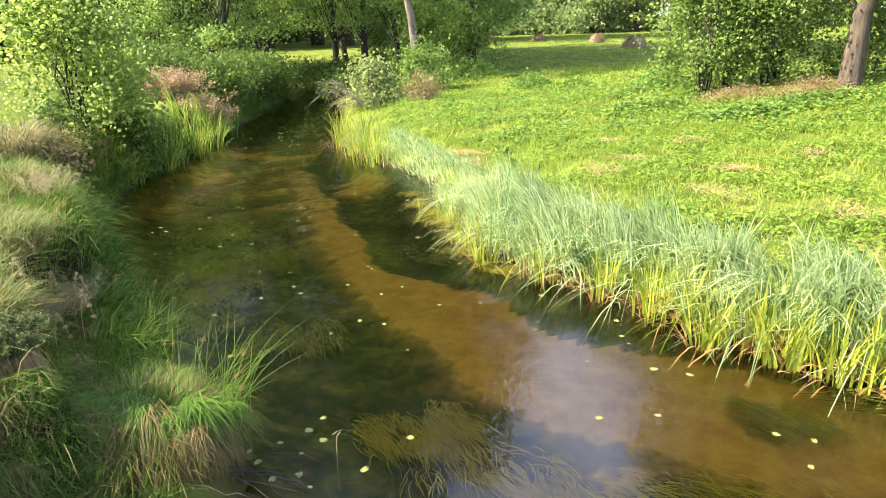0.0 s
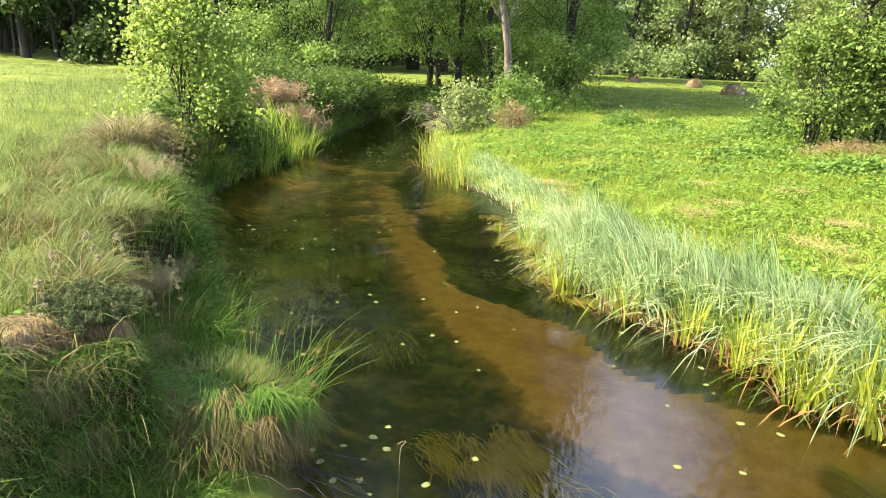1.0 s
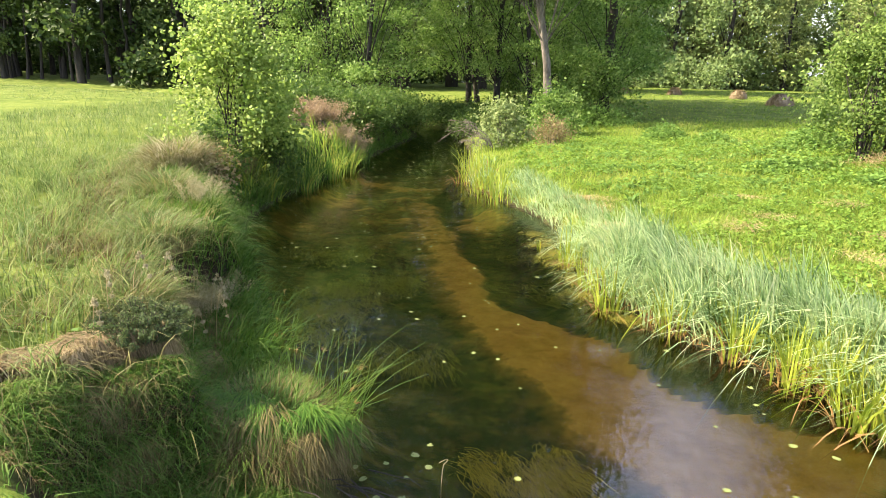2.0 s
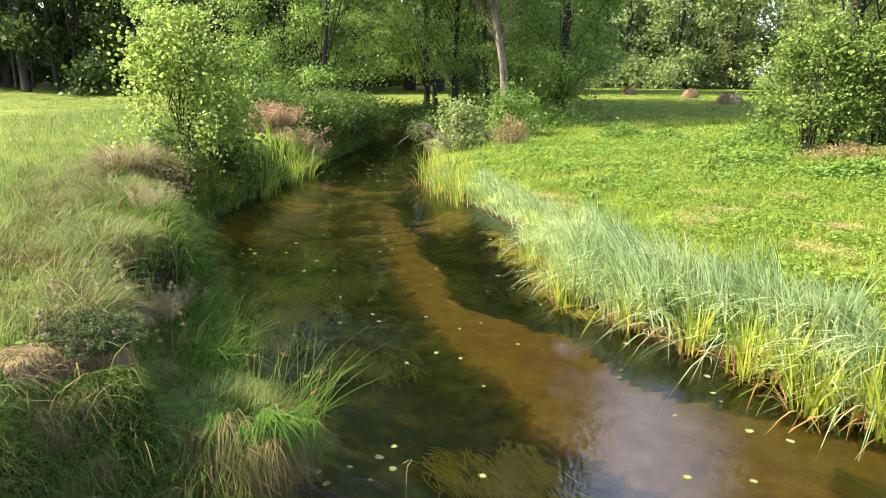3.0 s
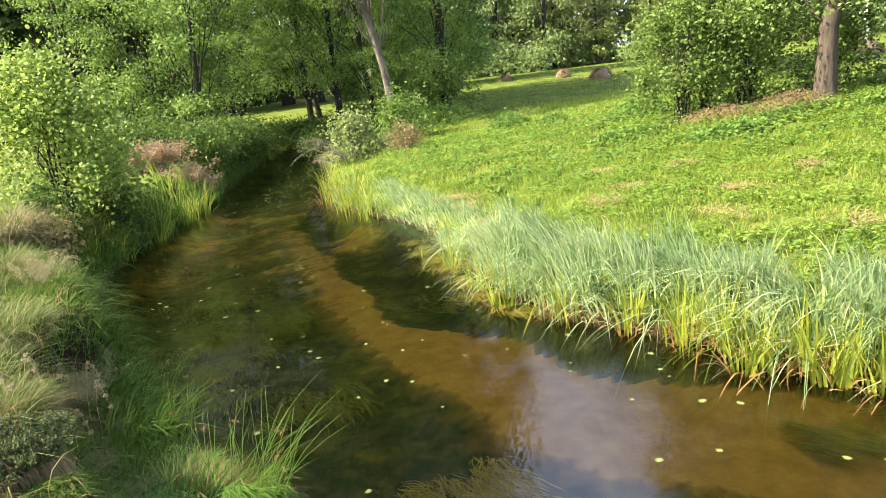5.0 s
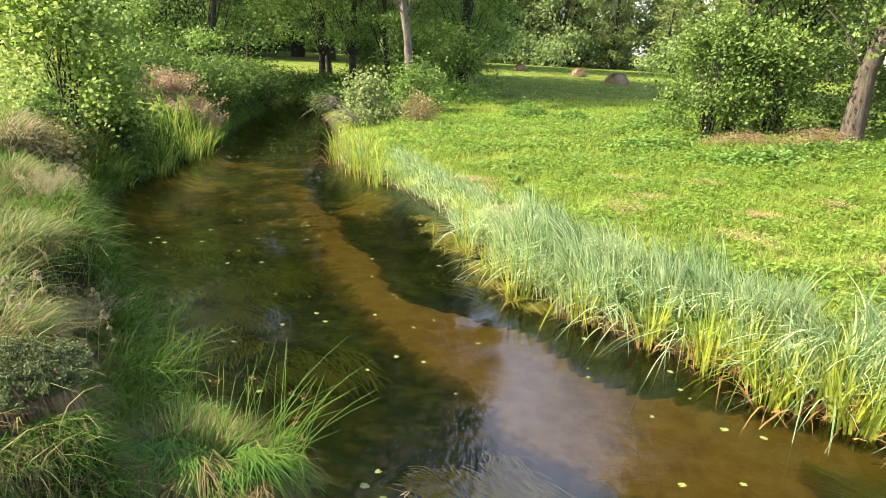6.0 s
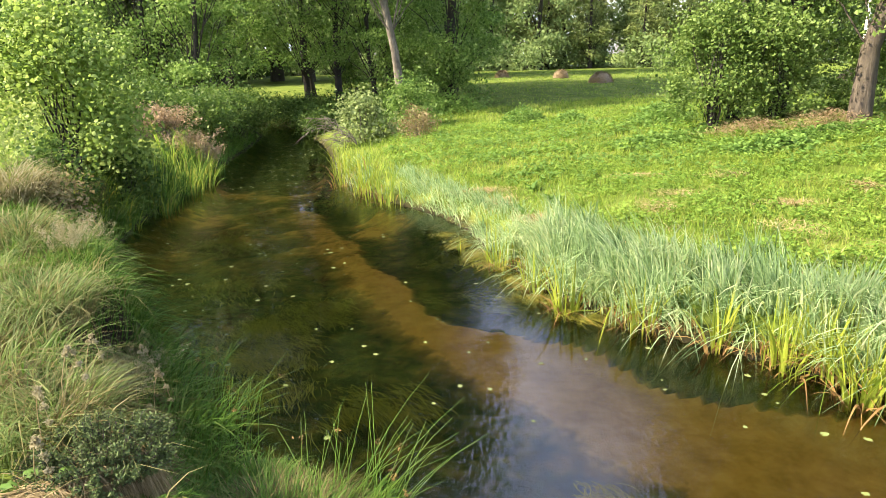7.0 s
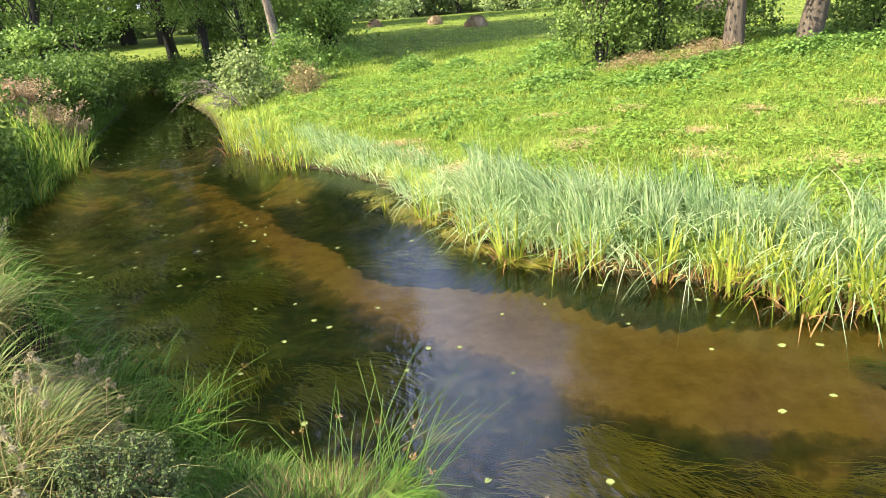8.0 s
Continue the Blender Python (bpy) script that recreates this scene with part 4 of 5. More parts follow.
sward("meadow_grass", 52000, (-8, 40, 23, 62), lambda x, y: ahead_right(x, y) * 0.9, (0.06, 0.15), (0.03, 0.06), (0.5, 1.3), GRASS, "sunlit meadow grass", 2)


mx, my, who = tufted(5200, (-2.5, 9.5, 4.6, 15), lambda x, y: ahead_right(x, y) * smooth(0.8, 1.4, to_right(x, y)) * smooth(-0.6, 0.6, wob(x, y, 1.0, 6)), 9, 0.035)
k, lot = len(mx), who.max() + 1
turn_of, tall_of = rng.uniform(0, 6.283, lot), rng.uniform(0.6, 1.3, lot)
stuff("grass_tufts", blades(mx, my, height(mx, my) - 0.01, rng.uniform(0.12, 0.26, k) * tall_of[who], rng.uniform(0.007, 0.013, k), turn_of[who] + rng.normal(0, 0.9, k), rng.uniform(0.3, 1.3, k), 3, rng.uniform(0, 6.283, k)),
      GRASS, "taller tufts of bright meadow grass", "grass")


def herbs(name, count, box, keep, tall, leaf, mat, label, category="herbs"):
    x, y = scatter(count, *box, keep)
    z = height(x, y) + rng.uniform(0.2, 1.0, len(x)) * tall
    return stuff(name, leaves(np.stack([x, y, z], 1), leaf, 1.2), mat, label, category)


herbs("clover", 80000, (-2.0, 9.5, 5.0, 12.5), lambda x, y: ahead_right(x, y) * smooth(0.9, 1.5, to_right(x, y)) * smooth(-0.25, 0.5, wob(x, y, 1.6, 5)), 0.12, 0.033, HERB, "low broad-leaved meadow herbs")
herbs("clover", 60000, (-3.0, 12, 12.0, 20), lambda x, y: ahead_right(x, y) * smooth(0.9, 1.5, to_right(x, y)) * smooth(-0.3, 0.5, wob(x, y, 2.2, 5)), 0.16, 0.05, HERB, "low broad-leaved meadow herbs")


def herb_plants(name, count, box, keep, mat, label, leaf, seed):
    """Low broad-leaved plants: each a handful of leaves held out round one short stem."""
    r = np.random.default_rng(seed)
    x, y = scatter(count, *box, keep, r)
    k, per = len(x), 11
    tall, wide = r.uniform(0.08, 0.2, k), r.uniform(0.05, 0.12, k)
    who = np.arange(k).repeat(per)
    a, f = r.uniform(0, 6.283, k * per), np.sqrt(r.random(k * per))
    c = np.stack([x[who] + np.cos(a) * f * wide[who], y[who] + np.sin(a) * f * wide[who], height(x, y)[who] + tall[who] * (1.05 - 0.5 * f * f) * r.uniform(0.75, 1.1, k * per)], 1)
    return stuff(name, leaves(c, leaf, 2.0, 0.15, r=r), mat, label, "herbs")


for n, (lot, box, big) in enumerate([(3800, (-1.6, 10, 5.4, 11), 0.042), (4200, (-3.0, 13, 11, 18), 0.055)]):
    herb_plants("meadow_herbs", lot, box, lambda x, y: ahead_right(x, y) * smooth(0.9, 1.6, to_right(x, y)) * smooth(-0.45, 0.5, wob(x, y, 1.9, 6)), NETTLE if n else HERB, "broad-leaved green herbs growing in the meadow", big, 590 + n)


def nettles(x, y, rx, ry, tall, count, seed):
    r = np.random.default_rng(seed)
    ob = tagged(base("nettle_patch", x, y, float(height(x, y))), "low dark green patch of nettles in the meadow", "nettles", "nettle patches")
    ang, far = r.uniform(0, 6.283, count), np.sqrt(r.random(count))
    px, py = np.cos(ang) * far * rx, np.sin(ang) * far * ry
    z = height(x + px, y + py) - float(height(x, y)) + tall * r.uniform(0.15, 1, count) * (1.05 - far ** 2)
    part("foliage", raw_mesh("foliage", *leaves(np.repeat(np.stack([px, py, z], 1), 2, 0) + r.normal(0, 0.04, (2 * count, 3)), 0.065, 0.9, r=r), NETTLE), ob)


for n, q in enumerate([(0.68, 19.4, 0.7, 0.6, 0.45, 900), (1.9, 18.6, 0.5, 0.4, 0.3, 450), (3.9, 17.0, 0.8, 0.9, 0.5, 1100), (5.6, 12.9, 1.6, 0.5, 0.2, 1500), (8.2, 12.5, 1.6, 0.5, 0.3, 1800), (4.5, 12.4, 0.9, 0.4, 0.28, 900), (3.0, 14.2, 1.0, 0.5, 0.25, 800), (10, 12.5, 1.5, 0.8, 0.45, 1500), (-1.6, 24.0, 1.4, 1.0, 0.8, 1500)]):
    nettles(*q, 560 + n)
for n, (dx, dy) in enumerate([(0.1, 11.1), (0.35, 10.3), (-0.4, 12.3), (1.2, 12.9), (-0.1, 9.7)]):
    clump("dock_rosette", dx, dy, 9, 0.06, (0.2, 0.32), (0.06, 0.09), (0.5, 1.1), NETTLE, "rosette of broad dark green dock leaves", "plant", 4, None, 580 + n, "dock rosettes")


def litter(name, x, y, rx, ry, tall, count, mat, label, seed, size=(0.12, 0.3)):
    r = np.random.default_rng(seed)
    ob = tagged(base(name, x, y, float(height(x, y))), label, "litter", "straw litter")
    ang, far = r.uniform(0, 6.283, count), np.sqrt(r.random(count))
    rag = 1 + 0.45 * np.sin(2 * ang + seed) + 0.3 * np.sin(5 * ang + 2 * seed) + r.normal(0, 0.3, count)
    px, py = np.cos(ang) * far * rx * rag, np.sin(ang) * far * ry * rag
    z = height(x + px, y + py) - float(height(x, y)) + tall * r.random(count) * (1 - far ** 2) + 0.02
    sv, st = blades(px, py, z, r.uniform(*size, count), r.uniform(0.006, 0.012, count), r.uniform(0, 6.283, count), r.uniform(1.1, 1.5, count), 3, r.uniform(0, 6.283, count))
    sv[:, 2] = sv[:, 2] * 0.4 + 0.03
    part("straw_cover", raw_mesh("straw_cover", sv, st, mat), ob)


for n, (lx, ly, a1, b1) in enumerate([(2.82, 7.87, 0.3, 0.4), (2.07, 9.95, 0.35, 0.2), (1.6, 9.2, 0.25, 0.25), (4.6, 9.6, 0.25, 0.3), (1.83, 11.3, 0.35, 0.18), (-0.6, 11.4, 0.35, 0.2), (0.7, 8.0, 0.4, 0.3), (3.9, 7.0, 0.5, 0.35), (5.3, 6.7, 0.5, 0.4), (3.2, 10.9, 0.3, 0.2), (-0.45, 10.6, 0.3, 0.5), (0.05, 9.4, 0.25, 0.3), (3.3, 9.0, 0.3, 0.12), (6.2, 9.2, 0.4, 0.2)]):
    litter("straw_patch", lx, ly, a1, b1, 0.06, 240, STRAW, "patch of pale dry straw lying in the grass", 600 + n)
sward("straw", 5200, (-1.0, 8.5, 4.4, 9.5), lambda x, y: ahead_right(x, y) * smooth(0.9, 1.3, to_right(x, y)) * (1 - smooth(1.7, 2.8, to_right(x, y))) * smooth(-0.2, 0.5, wob(x, y, 0.7, 4)), (0.1, 0.3), (0.005, 0.010), (1.0, 1.9), STRAW, "loose dry straw lying in the mown grass", 3, category="straw")
litter("dry_litter", 6.1, 13.5, 0.9, 0.45, 0.9, 2200, RUSTY, "heap of dry brown leaves and stalks under the trees", 620)
litter("dry_litter", 4.9, 14.1, 0.9, 0.4, 0.7, 1600, RUSTY, "heap of dry brown leaves and stalks under the trees", 621)

# ---- left bank ----
def left_land(x, y):
    return dry_land(x, y) & (to_left(x, y) < to_right(x, y))


sward("bank_grass", 110000, (-9, -1.0, 1.2, 13), lambda x, y: left_land(x, y) * (y > 3.1) * smooth(0.0, 0.1, to_left(x, y)) * (1 - smooth(0.9, 1.3, to_left(x, y))) * (height(x, y) < 0.95), (0.14, 0.36), (0.006, 0.013), (0.4, 1.3), LUSH, "lush dark green grass on the bank slope", 3, -0.6)
sward("meadow_grass", 75000, (-16, -1.5, 1.0, 20), lambda x, y: left_land(x, y) * smooth(1.0, 2.0, to_left(x, y) + 0.4 * wob(x, y, 0.8, 5)) * (0.6 + 0.4 * wob(x, y, 1.5, 4)), (0.1, 0.3), (0.008, 0.015), (0.2, 1.0), PALEGRASS, "sunlit pale meadow grass behind the bank", 2)
sward("meadow_grass", 50000, (-60, -8, 18, 50), lambda x, y: left_land(x, y) * 0.9, (0.06, 0.14), (0.02, 0.04), (0.5, 1.3), PALEGRASS, "sunlit meadow grass", 2)
sward("dry_grass", 34000, (-9, -1.2, 1.0, 12.5), lambda x, y: left_land(x, y) * smooth(0.55, 0.9, to_left(x, y)) * (1 - smooth(1.6, 2.6, to_left(x, y))) * smooth(-0.3, 0.6, wob(x, y, 1.1, 2)) * (y > 2.2), (0.2, 0.5), (0.005, 0.010), (0.5, 1.5), DRY, "long pale dry grass on top of the bank", 4, -0.4)


tx0, ty0, who = tufted(5000, (-9.5, -2.0, 4.4, 22), lambda x, y: left_land(x, y) * (1 - smooth(0.15, 0.7, to_left(x, y))), 16, 0.08)
k, lot = len(tx0), who.max() + 1
turn_of = rng.normal(-0.2, 0.7, lot)
stuff("bank_grass", blades(tx0, ty0, np.maximum(height(tx0, ty0), -0.04) - 0.02, rng.uniform(0.25, 0.6, k), rng.uniform(0.007, 0.016, k), turn_of[who] + rng.normal(0, 0.4, k), rng.uniform(0.5, 1.6, k), 4, rng.uniform(0, 6.283, k)),
      LUSH, "overhanging green grass at the water line", "grass")
sward("pale_grass", 46000, (-9, -1.2, 1.6, 14), lambda x, y: left_land(x, y) * smooth(1.0, 1.9, to_left(x, y) + 0.4 * wob(x, y, 0.8, 5)) * (1 - smooth(2.6, 5.0, to_left(x, y))) * (height(x, y) > 0.7) * (y > 2.0 - 0.3 * x - 0.7) * (0.5 + 0.5 * wob(x, y, 0.9, 3)) * smooth(-0.3, 0.4, wob(x, y, 0.45, 8) + smooth(4, 8, y)), (0.2, 0.48), (0.006, 0.012), (0.4, 1.4), PALEGRASS, "long pale green grass on top of the bank", 4, -0.5)


def tussock(x, y, radius, tall, count, mats, label, seed, drop=1.25):
    """A domed mound of grass whose outer blades hang down."""
    r = np.random.default_rng(seed)
    z0 = float(height(x, y))
    ob = tagged(base("grass_tussock", x, y, z0 - 0.03), label, "grass", "tussocks")
    u, w = np.meshgrid(np.linspace(0, 2 * np.pi, 21)[:-1], np.linspace(0.0, 1.0, 7))
    rad = 0.7 * radius * np.cos(w * 1.5708) ** 0.7 * (1 + 0.06 * r.normal(size=u.shape))
    v = np.stack([rad * np.cos(u), rad * np.sin(u), 0.42 * tall * np.sin(w * 1.571)], -1).reshape(-1, 3)
    f = []
    for i in range(6):
        for j in range(20):
            b, c = i * 20 + j, i * 20 + (j + 1) % 20
            f += [(b, c, c + 20), (b, c + 20, b + 20)]
    part("root_mound", shade(raw_mesh("root_mound", v, f, THATCH)), ob)
    for nm, mat, share, low, high in mats:
        k = int(count * share)
        a, t = r.uniform(0, 6.283, k), np.arcsin(np.clip(r.uniform(low, high, k), 0, 1))
        q = 0.76 * radius * np.cos(t) ** 0.7
        out = blades(q * np.cos(a), q * np.sin(a), 0.4 * tall * np.sin(t), r.uniform(0.3, 1.1, k) * tall, r.uniform(0.005, 0.010, k) * (0.3 + 0.17 * y), a + r.normal(0, 0.8, k), (1.35 - 0.6 * np.sin(t)) * r.uniform(0.7, drop, k), 5, r.uniform(0, 6.283, k))
        part(nm, raw_mesh(nm, *out, mat), ob)


tx1, ty1, who = tufted(900, (-9, -1.6, 2.0, 12.5), lambda x, y: left_land(x, y) * smooth(0.6, 0.85, to_left(x, y)) * (1 - smooth(1.5, 2.2, to_left(x, y) - 0.3 * wob(x, y, 0.9, 7))) * (np.hypot(x + 2.45, y - 2.85) > 0.42) * (height(x, y) > 0.55), 42, 0.07)
k, lot = len(tx1), who.max() + 1
turn_of, tall_of, bend_of = rng.normal(-0.3, 1.1, lot), rng.uniform(0.6, 1.25, lot), rng.uniform(0.7, 1.7, lot)
stuff("dead_grass", blades(tx1, ty1, height(tx1, ty1) - 0.02, rng.uniform(0.2, 0.46, k) * tall_of[who], rng.uniform(0.004, 0.009, k), turn_of[who] + rng.normal(0, 0.6, k), bend_of[who] * rng.uniform(0.7, 1.25, k), 5, rng.uniform(0, 6.283, k)),
      THATCH, "matted dead brown grass on the edge of the bank", "grass")
tx1, ty1, who = tufted(560, (-9, -1.6, 2.2, 12.5), lambda x, y: left_land(x, y) * smooth(0.75, 1.0, to_left(x, y)) * (1 - smooth(1.7, 2.6, to_left(x, y))) * (np.hypot(x + 2.45, y - 2.85) > 0.42) * (height(x, y) > 0.6), 30, 0.05)
k, lot = len(tx1), who.max() + 1
turn_of, tall_of, bend_of = rng.normal(-0.3, 1.0, lot), rng.uniform(0.7, 1.35, lot), rng.uniform(0.6, 1.4, lot)
stuff("bank_grass", blades(tx1, ty1, height(tx1, ty1) - 0.02, rng.uniform(0.25, 0.5, k) * tall_of[who], rng.uniform(0.005, 0.011, k), turn_of[who] + rng.normal(0, 0.5, k), bend_of[who] * rng.uniform(0.7, 1.25, k), 5, rng.uniform(0, 6.283, k)),
      PALEGRASS, "arching green tufts among the dead grass on the bank", "grass")


sward("bank_grass", 16000, (-4.2, -1.7, 0.9, 2.9), lambda x, y: left_land(x, y) * (height(x, y) < 0.5) * (1 - smooth(0.45, 0.75, np.hypot((x + 2.75) / 2.0, (y - 2.3) / 1.6) + 0.12 * wob(x, y, 0.5, 3))) * (0.6 + 0.4 * wob(x, y, 0.4, 2)) * (np.hypot(x + 2.42, y - 2.85) > 0.3), (0.1, 0.24), (0.004, 0.008), (0.7, 1.8), LUSH, "dark green grass on the bank slope", 4, -0.4)
tussock(-1.92, 3.04, 0.5, 0.35, 5600, [("dead_grass", THATCH, 0.5, 0.0, 0.85), ("green_grass", LUSH, 0.42, 0.3, 1.0), ("pale_grass", RUSH, 0.08, 0.0, 1.0)], "big shaggy grass tussock, dead below and green on top", 701)
tussock(-2.25, 3.7, 0.32, 0.22, 1500, [("green_grass", LUSH, 0.9, 0.1, 1.0), ("pale_grass", DRY, 0.1, 0.1, 1.0)], "green grass tussock at the foot of the bank", 702)
tussock(-3.0, 3.3, 0.32, 0.3, 1500, [("pale_grass", DRY, 0.5, 0.1, 1.0), ("green_grass", PALEGRASS, 0.5, 0.4, 1.0)], "tussock of pale arching grass on the bank top", 704)
tussock(-3.9, 4.6, 0.4, 0.35, 1600, [("pale_grass", DRY, 0.5, 0.1, 1.0), ("green_grass", PALEGRASS, 0.5, 0.4, 1.0)], "tussock of pale arching grass on the bank top", 705)
tussock(-5.3, 6.4, 0.45, 0.4, 1600, [("pale_grass", DRY, 0.6, 0.1, 1.0), ("green_grass", PALEGRASS, 0.4, 0.4, 1.0)], "tussock of pale arching grass on the bank top", 706)
tussock(-6.6, 8.2, 0.55, 0.55, 1800, [("pale_grass", PLUME, 0.45, 0.1, 1.0), ("green_grass", DRY, 0.55, 0.1, 1.0)], "tussock of pale arching grass on the bank top", 707)


def hanging(x, y, length, turn, count, drop, mat, label, seed, lift=0.0):
    """A mat of dead grass that hangs down over the edge of the bank; turn: heading of the drop."""
    r = np.random.default_rng(seed)
    z0 = float(height(x, y)) + lift
    ob = tagged(base("hanging_grass", x, y, z0), label, "grass", "hanging grass")
    locks = max(6, int(length * 34))
    lock = r.integers(0, locks, count)
    a = (r.uniform(-0.5, 0.5, locks)[lock] + r.normal(0, 0.022, count)) * length
    b = r.uniform(-0.22, 0.04, locks)[lock] + r.normal(0, 0.035, count)
    px, py = -math.sin(turn) * a + math.cos(turn) * b, math.cos(turn) * a + math.sin(turn) * b
    t = np.linspace(0, 1, 7)
    ln, hd, wd = (r.uniform(0.35, 1.15, locks)[lock] + r.uniform(-0.25, 0.2, count))[:, None] * drop, (r.normal(turn, 0.5, locks)[lock] + r.normal(0, 0.35, count))[:, None], r.uniform(0.0016, 0.0036, count)[:, None]
    far = (0.06 - b)[:, None] * t ** 0.5 + r.uniform(0.0, 0.16, count)[:, None] * t
    cz = r.uniform(0.0, 0.05, count)[:, None] + 0.16 * t * (1 - t) - ln * np.clip(t - 0.2, 0, 1) ** 1.3
    sway = r.normal(0, 0.05, locks)[lock][:, None] * t ** 1.5 + (r.normal(0, 0.02, count) + 0.012 * np.sin(r.uniform(0, 6.283, count)))[:, None] * np.sin(t * r.uniform(2, 7, count)[:, None])
    cx, cy = px[:, None] + np.cos(hd) * far - math.sin(turn) * sway, py[:, None] + np.sin(hd) * far + math.cos(turn) * sway
    ox, oy = -np.sin(hd) * wd * (1.1 - t), np.cos(hd) * wd * (1.1 - t)
    v = np.stack([np.stack([cx - ox, cy - oy, cz], -1), np.stack([cx + ox, cy + oy, cz], -1)], 2).reshape(count * 14, 3)
    f = []
    for q in range(6):
        f += [(2 * q, 2 * q + 1, 2 * q + 3), (2 * q, 2 * q + 3, 2 * q + 2)]
    out = (v, (np.array(f)[None] + (np.arange(count) * 14)[:, None, None]).reshape(-1, 3))
    part("grass_mat", raw_mesh("grass_mat", *out, mat), ob)


sward("bank_grass", 15000, (-2.9, -1.5, 1.9, 3.6), lambda x, y: left_land(x, y) * (height(x, y) < 0.6) * (np.hypot(x + 1.85, y - 3.05) > 0.35), (0.08, 0.22), (0.004, 0.008), (0.6, 1.8), LUSH, "soft green grass in the hollow below the bank", 3, -0.5)
for n, (hx, hy, turn) in enumerate([(-1.95, 2.82, -1.75), (-1.65, 2.82, -1.2), (-1.45, 3.0, -0.6)]):
    hanging(hx, hy, 0.5, turn, 800, 0.34, THATCH, "skirt of dead brown grass hanging round the tussock foot", 780 + n, 0.22)
    hanging(hx - 0.04, hy + 0.06, 0.5, turn, 650, 0.3, LUSH, "green grass strands hanging over the tussock foot", 785 + n, 0.27)
hanging(-2.6, 2.48, 0.9, -0.35, 6000, 0.85, STRAWY, "mat of dead tan grass hanging over the bank edge", 771, 0.12)
hanging(-2.38, 2.36, 0.6, -0.3, 2600, 0.45, THATCH, "mat of dead brown grass hanging over the bank edge", 777)
hanging(-2.24, 2.25, 0.5, -0.4, 1500, 0.4, THATCH, "mat of dead brown grass hanging over the bank edge", 779, -0.12)
crest = lambda x, y: left_land(x, y) * (height(x, y) > 0.4) * (np.hypot(x + 2.42, y - 2.95) > 0.28)
sward("bank_grass", 11000, (-2.62, -2.0, 1.8, 2.85), crest, (0.05, 0.13), (0.004, 0.008), (0.6, 1.6), LUSH, "green grass on the broken edge of the bank", 4, -0.4)
sward("dead_grass", 3500, (-2.66, -2.0, 1.7, 2.8), lambda x, y: crest(x, y) * (0.5 + 0.5 * wob(x, y, 0.3, 5)), (0.06, 0.17), (0.003, 0.006), (1.0, 2.0), THATCH, "dead brown grass on the broken edge of the bank", 5, -0.4)
hanging(-2.72, 3.5, 0.7, 0.3, 3000, 0.42, THATCH, "mat of dead brown grass hanging over the bank edge", 772)
hanging(-3.2, 4.5, 0.8, 0.4, 2000, 0.4, THATCH, "mat of dead brown grass hanging over the bank edge", 776)
hanging(-3.75, 5.15, 0.8, 0.3, 1400, 0.4, DRY, "mat of pale grass hanging over the bank edge", 773)
hanging(-5.2, 7.1, 1.4, 0.4, 1200, 0.5, DRY, "mat of pale grass hanging over the bank edge", 774)
hanging(-6.7, 9.6, 1.8, 0.1, 1200, 0.5, THATCH, "mat of dead brown grass hanging over the bank edge", 775)


def rushes(x, y, count, tall, seed, wind=0.0, wide=0.9):
    """Round, stiff rush stems that fan out, some bent, a few with a small brown flower head near the tip."""
    r = np.random.default_rng(seed)
    z0 = float(height(x, y))
    ob = tagged(base("rush_clump", x, y, z0 - 0.02), "green rush stems fanning out over the water", "rushes", "rush clumps")
    stems, heads = [], []
    for i in range(count):
        a = r.normal(wind, wide)
        h = tall * r.uniform(0.55, 1.0)
        b = r.uniform(0.1, 0.9)
        t = np.linspace(0, 1, 7)
        out, up = h * b * t ** 1.7, h * (t - 0.3 * b ** 1.5 * t ** 2.5)
        rx, ry = r.normal(0, 0.09, 2)
        p = np.stack([rx + np.cos(a) * out, ry + np.sin(a) * out, up], 1)
        stems.append(tube(p, np.linspace(0.0035, 0.0012, 7), 4, 0, r))
        if i % 9 == 0:
            heads.append(p[5] + r.normal(size=(14, 3)) * 0.012)
    for one in stems:
        part("stem", raw_mesh("stem", *one, RUSH), ob)
    for one in heads:
        part("flower_head", raw_mesh("flower_head", *leaves(one, 0.012, 0.2, r=r), DEADREED), ob, "small brown flower head")


rushes(-1.55, 3.4, 34, 0.95, 721, 0.1, 0.7)
rushes(-1.75, 3.35, 26, 0.75, 722, 0.4, 1.4)
rushes(-2.7, 4.55, 34, 0.7, 723, 0.6, 1.0)
rushes(-3.2, 5.25, 24, 0.6, 724, 0.5, 1.0)


def sprigs(x, y, radius, tall, count, seed):
    """A low, woody, grey-green heather-like bush of upright leafy sprigs."""
    r = np.random.default_rng(seed)
    ob = tagged(base("heather_bush", x, y, float(height(x, y)) - 0.03), "low grey-green heather bush with small leaves", "shrub")
    wood, lv = [], []
    for i in range(count):
        a, f = r.uniform(0, 6.283), np.sqrt(r.random())
        end = np.array([np.cos(a) * f * radius, np.sin(a) * f * radius, tall * (1.05 - 0.55 * f * f) * r.uniform(0.8, 1.1)])
        p = bent(end * (0.35, 0.35, 0), end, 4, 0, 0.03, r)
        wood.append(tube(p, np.linspace(0.004, 0.0015, 4), 4, 0, r))
        t = r.uniform(0.3, 1.0, 100)[:, None]
        lv.append(p[0] + (p[-1] - p[0]) * t + r.normal(size=(100, 3)) * 0.009)
    part("twig_frame", raw_mesh("twig_frame", *join(wood), BARK), ob)
    part("sprig_cover", raw_mesh("sprig_cover", *leaves(np.concatenate(lv), 0.0085, 0.2, long=1.9, r=r), HEATH), ob)


sprigs(-2.55, 2.86, 0.33, 0.25, 240, 731)


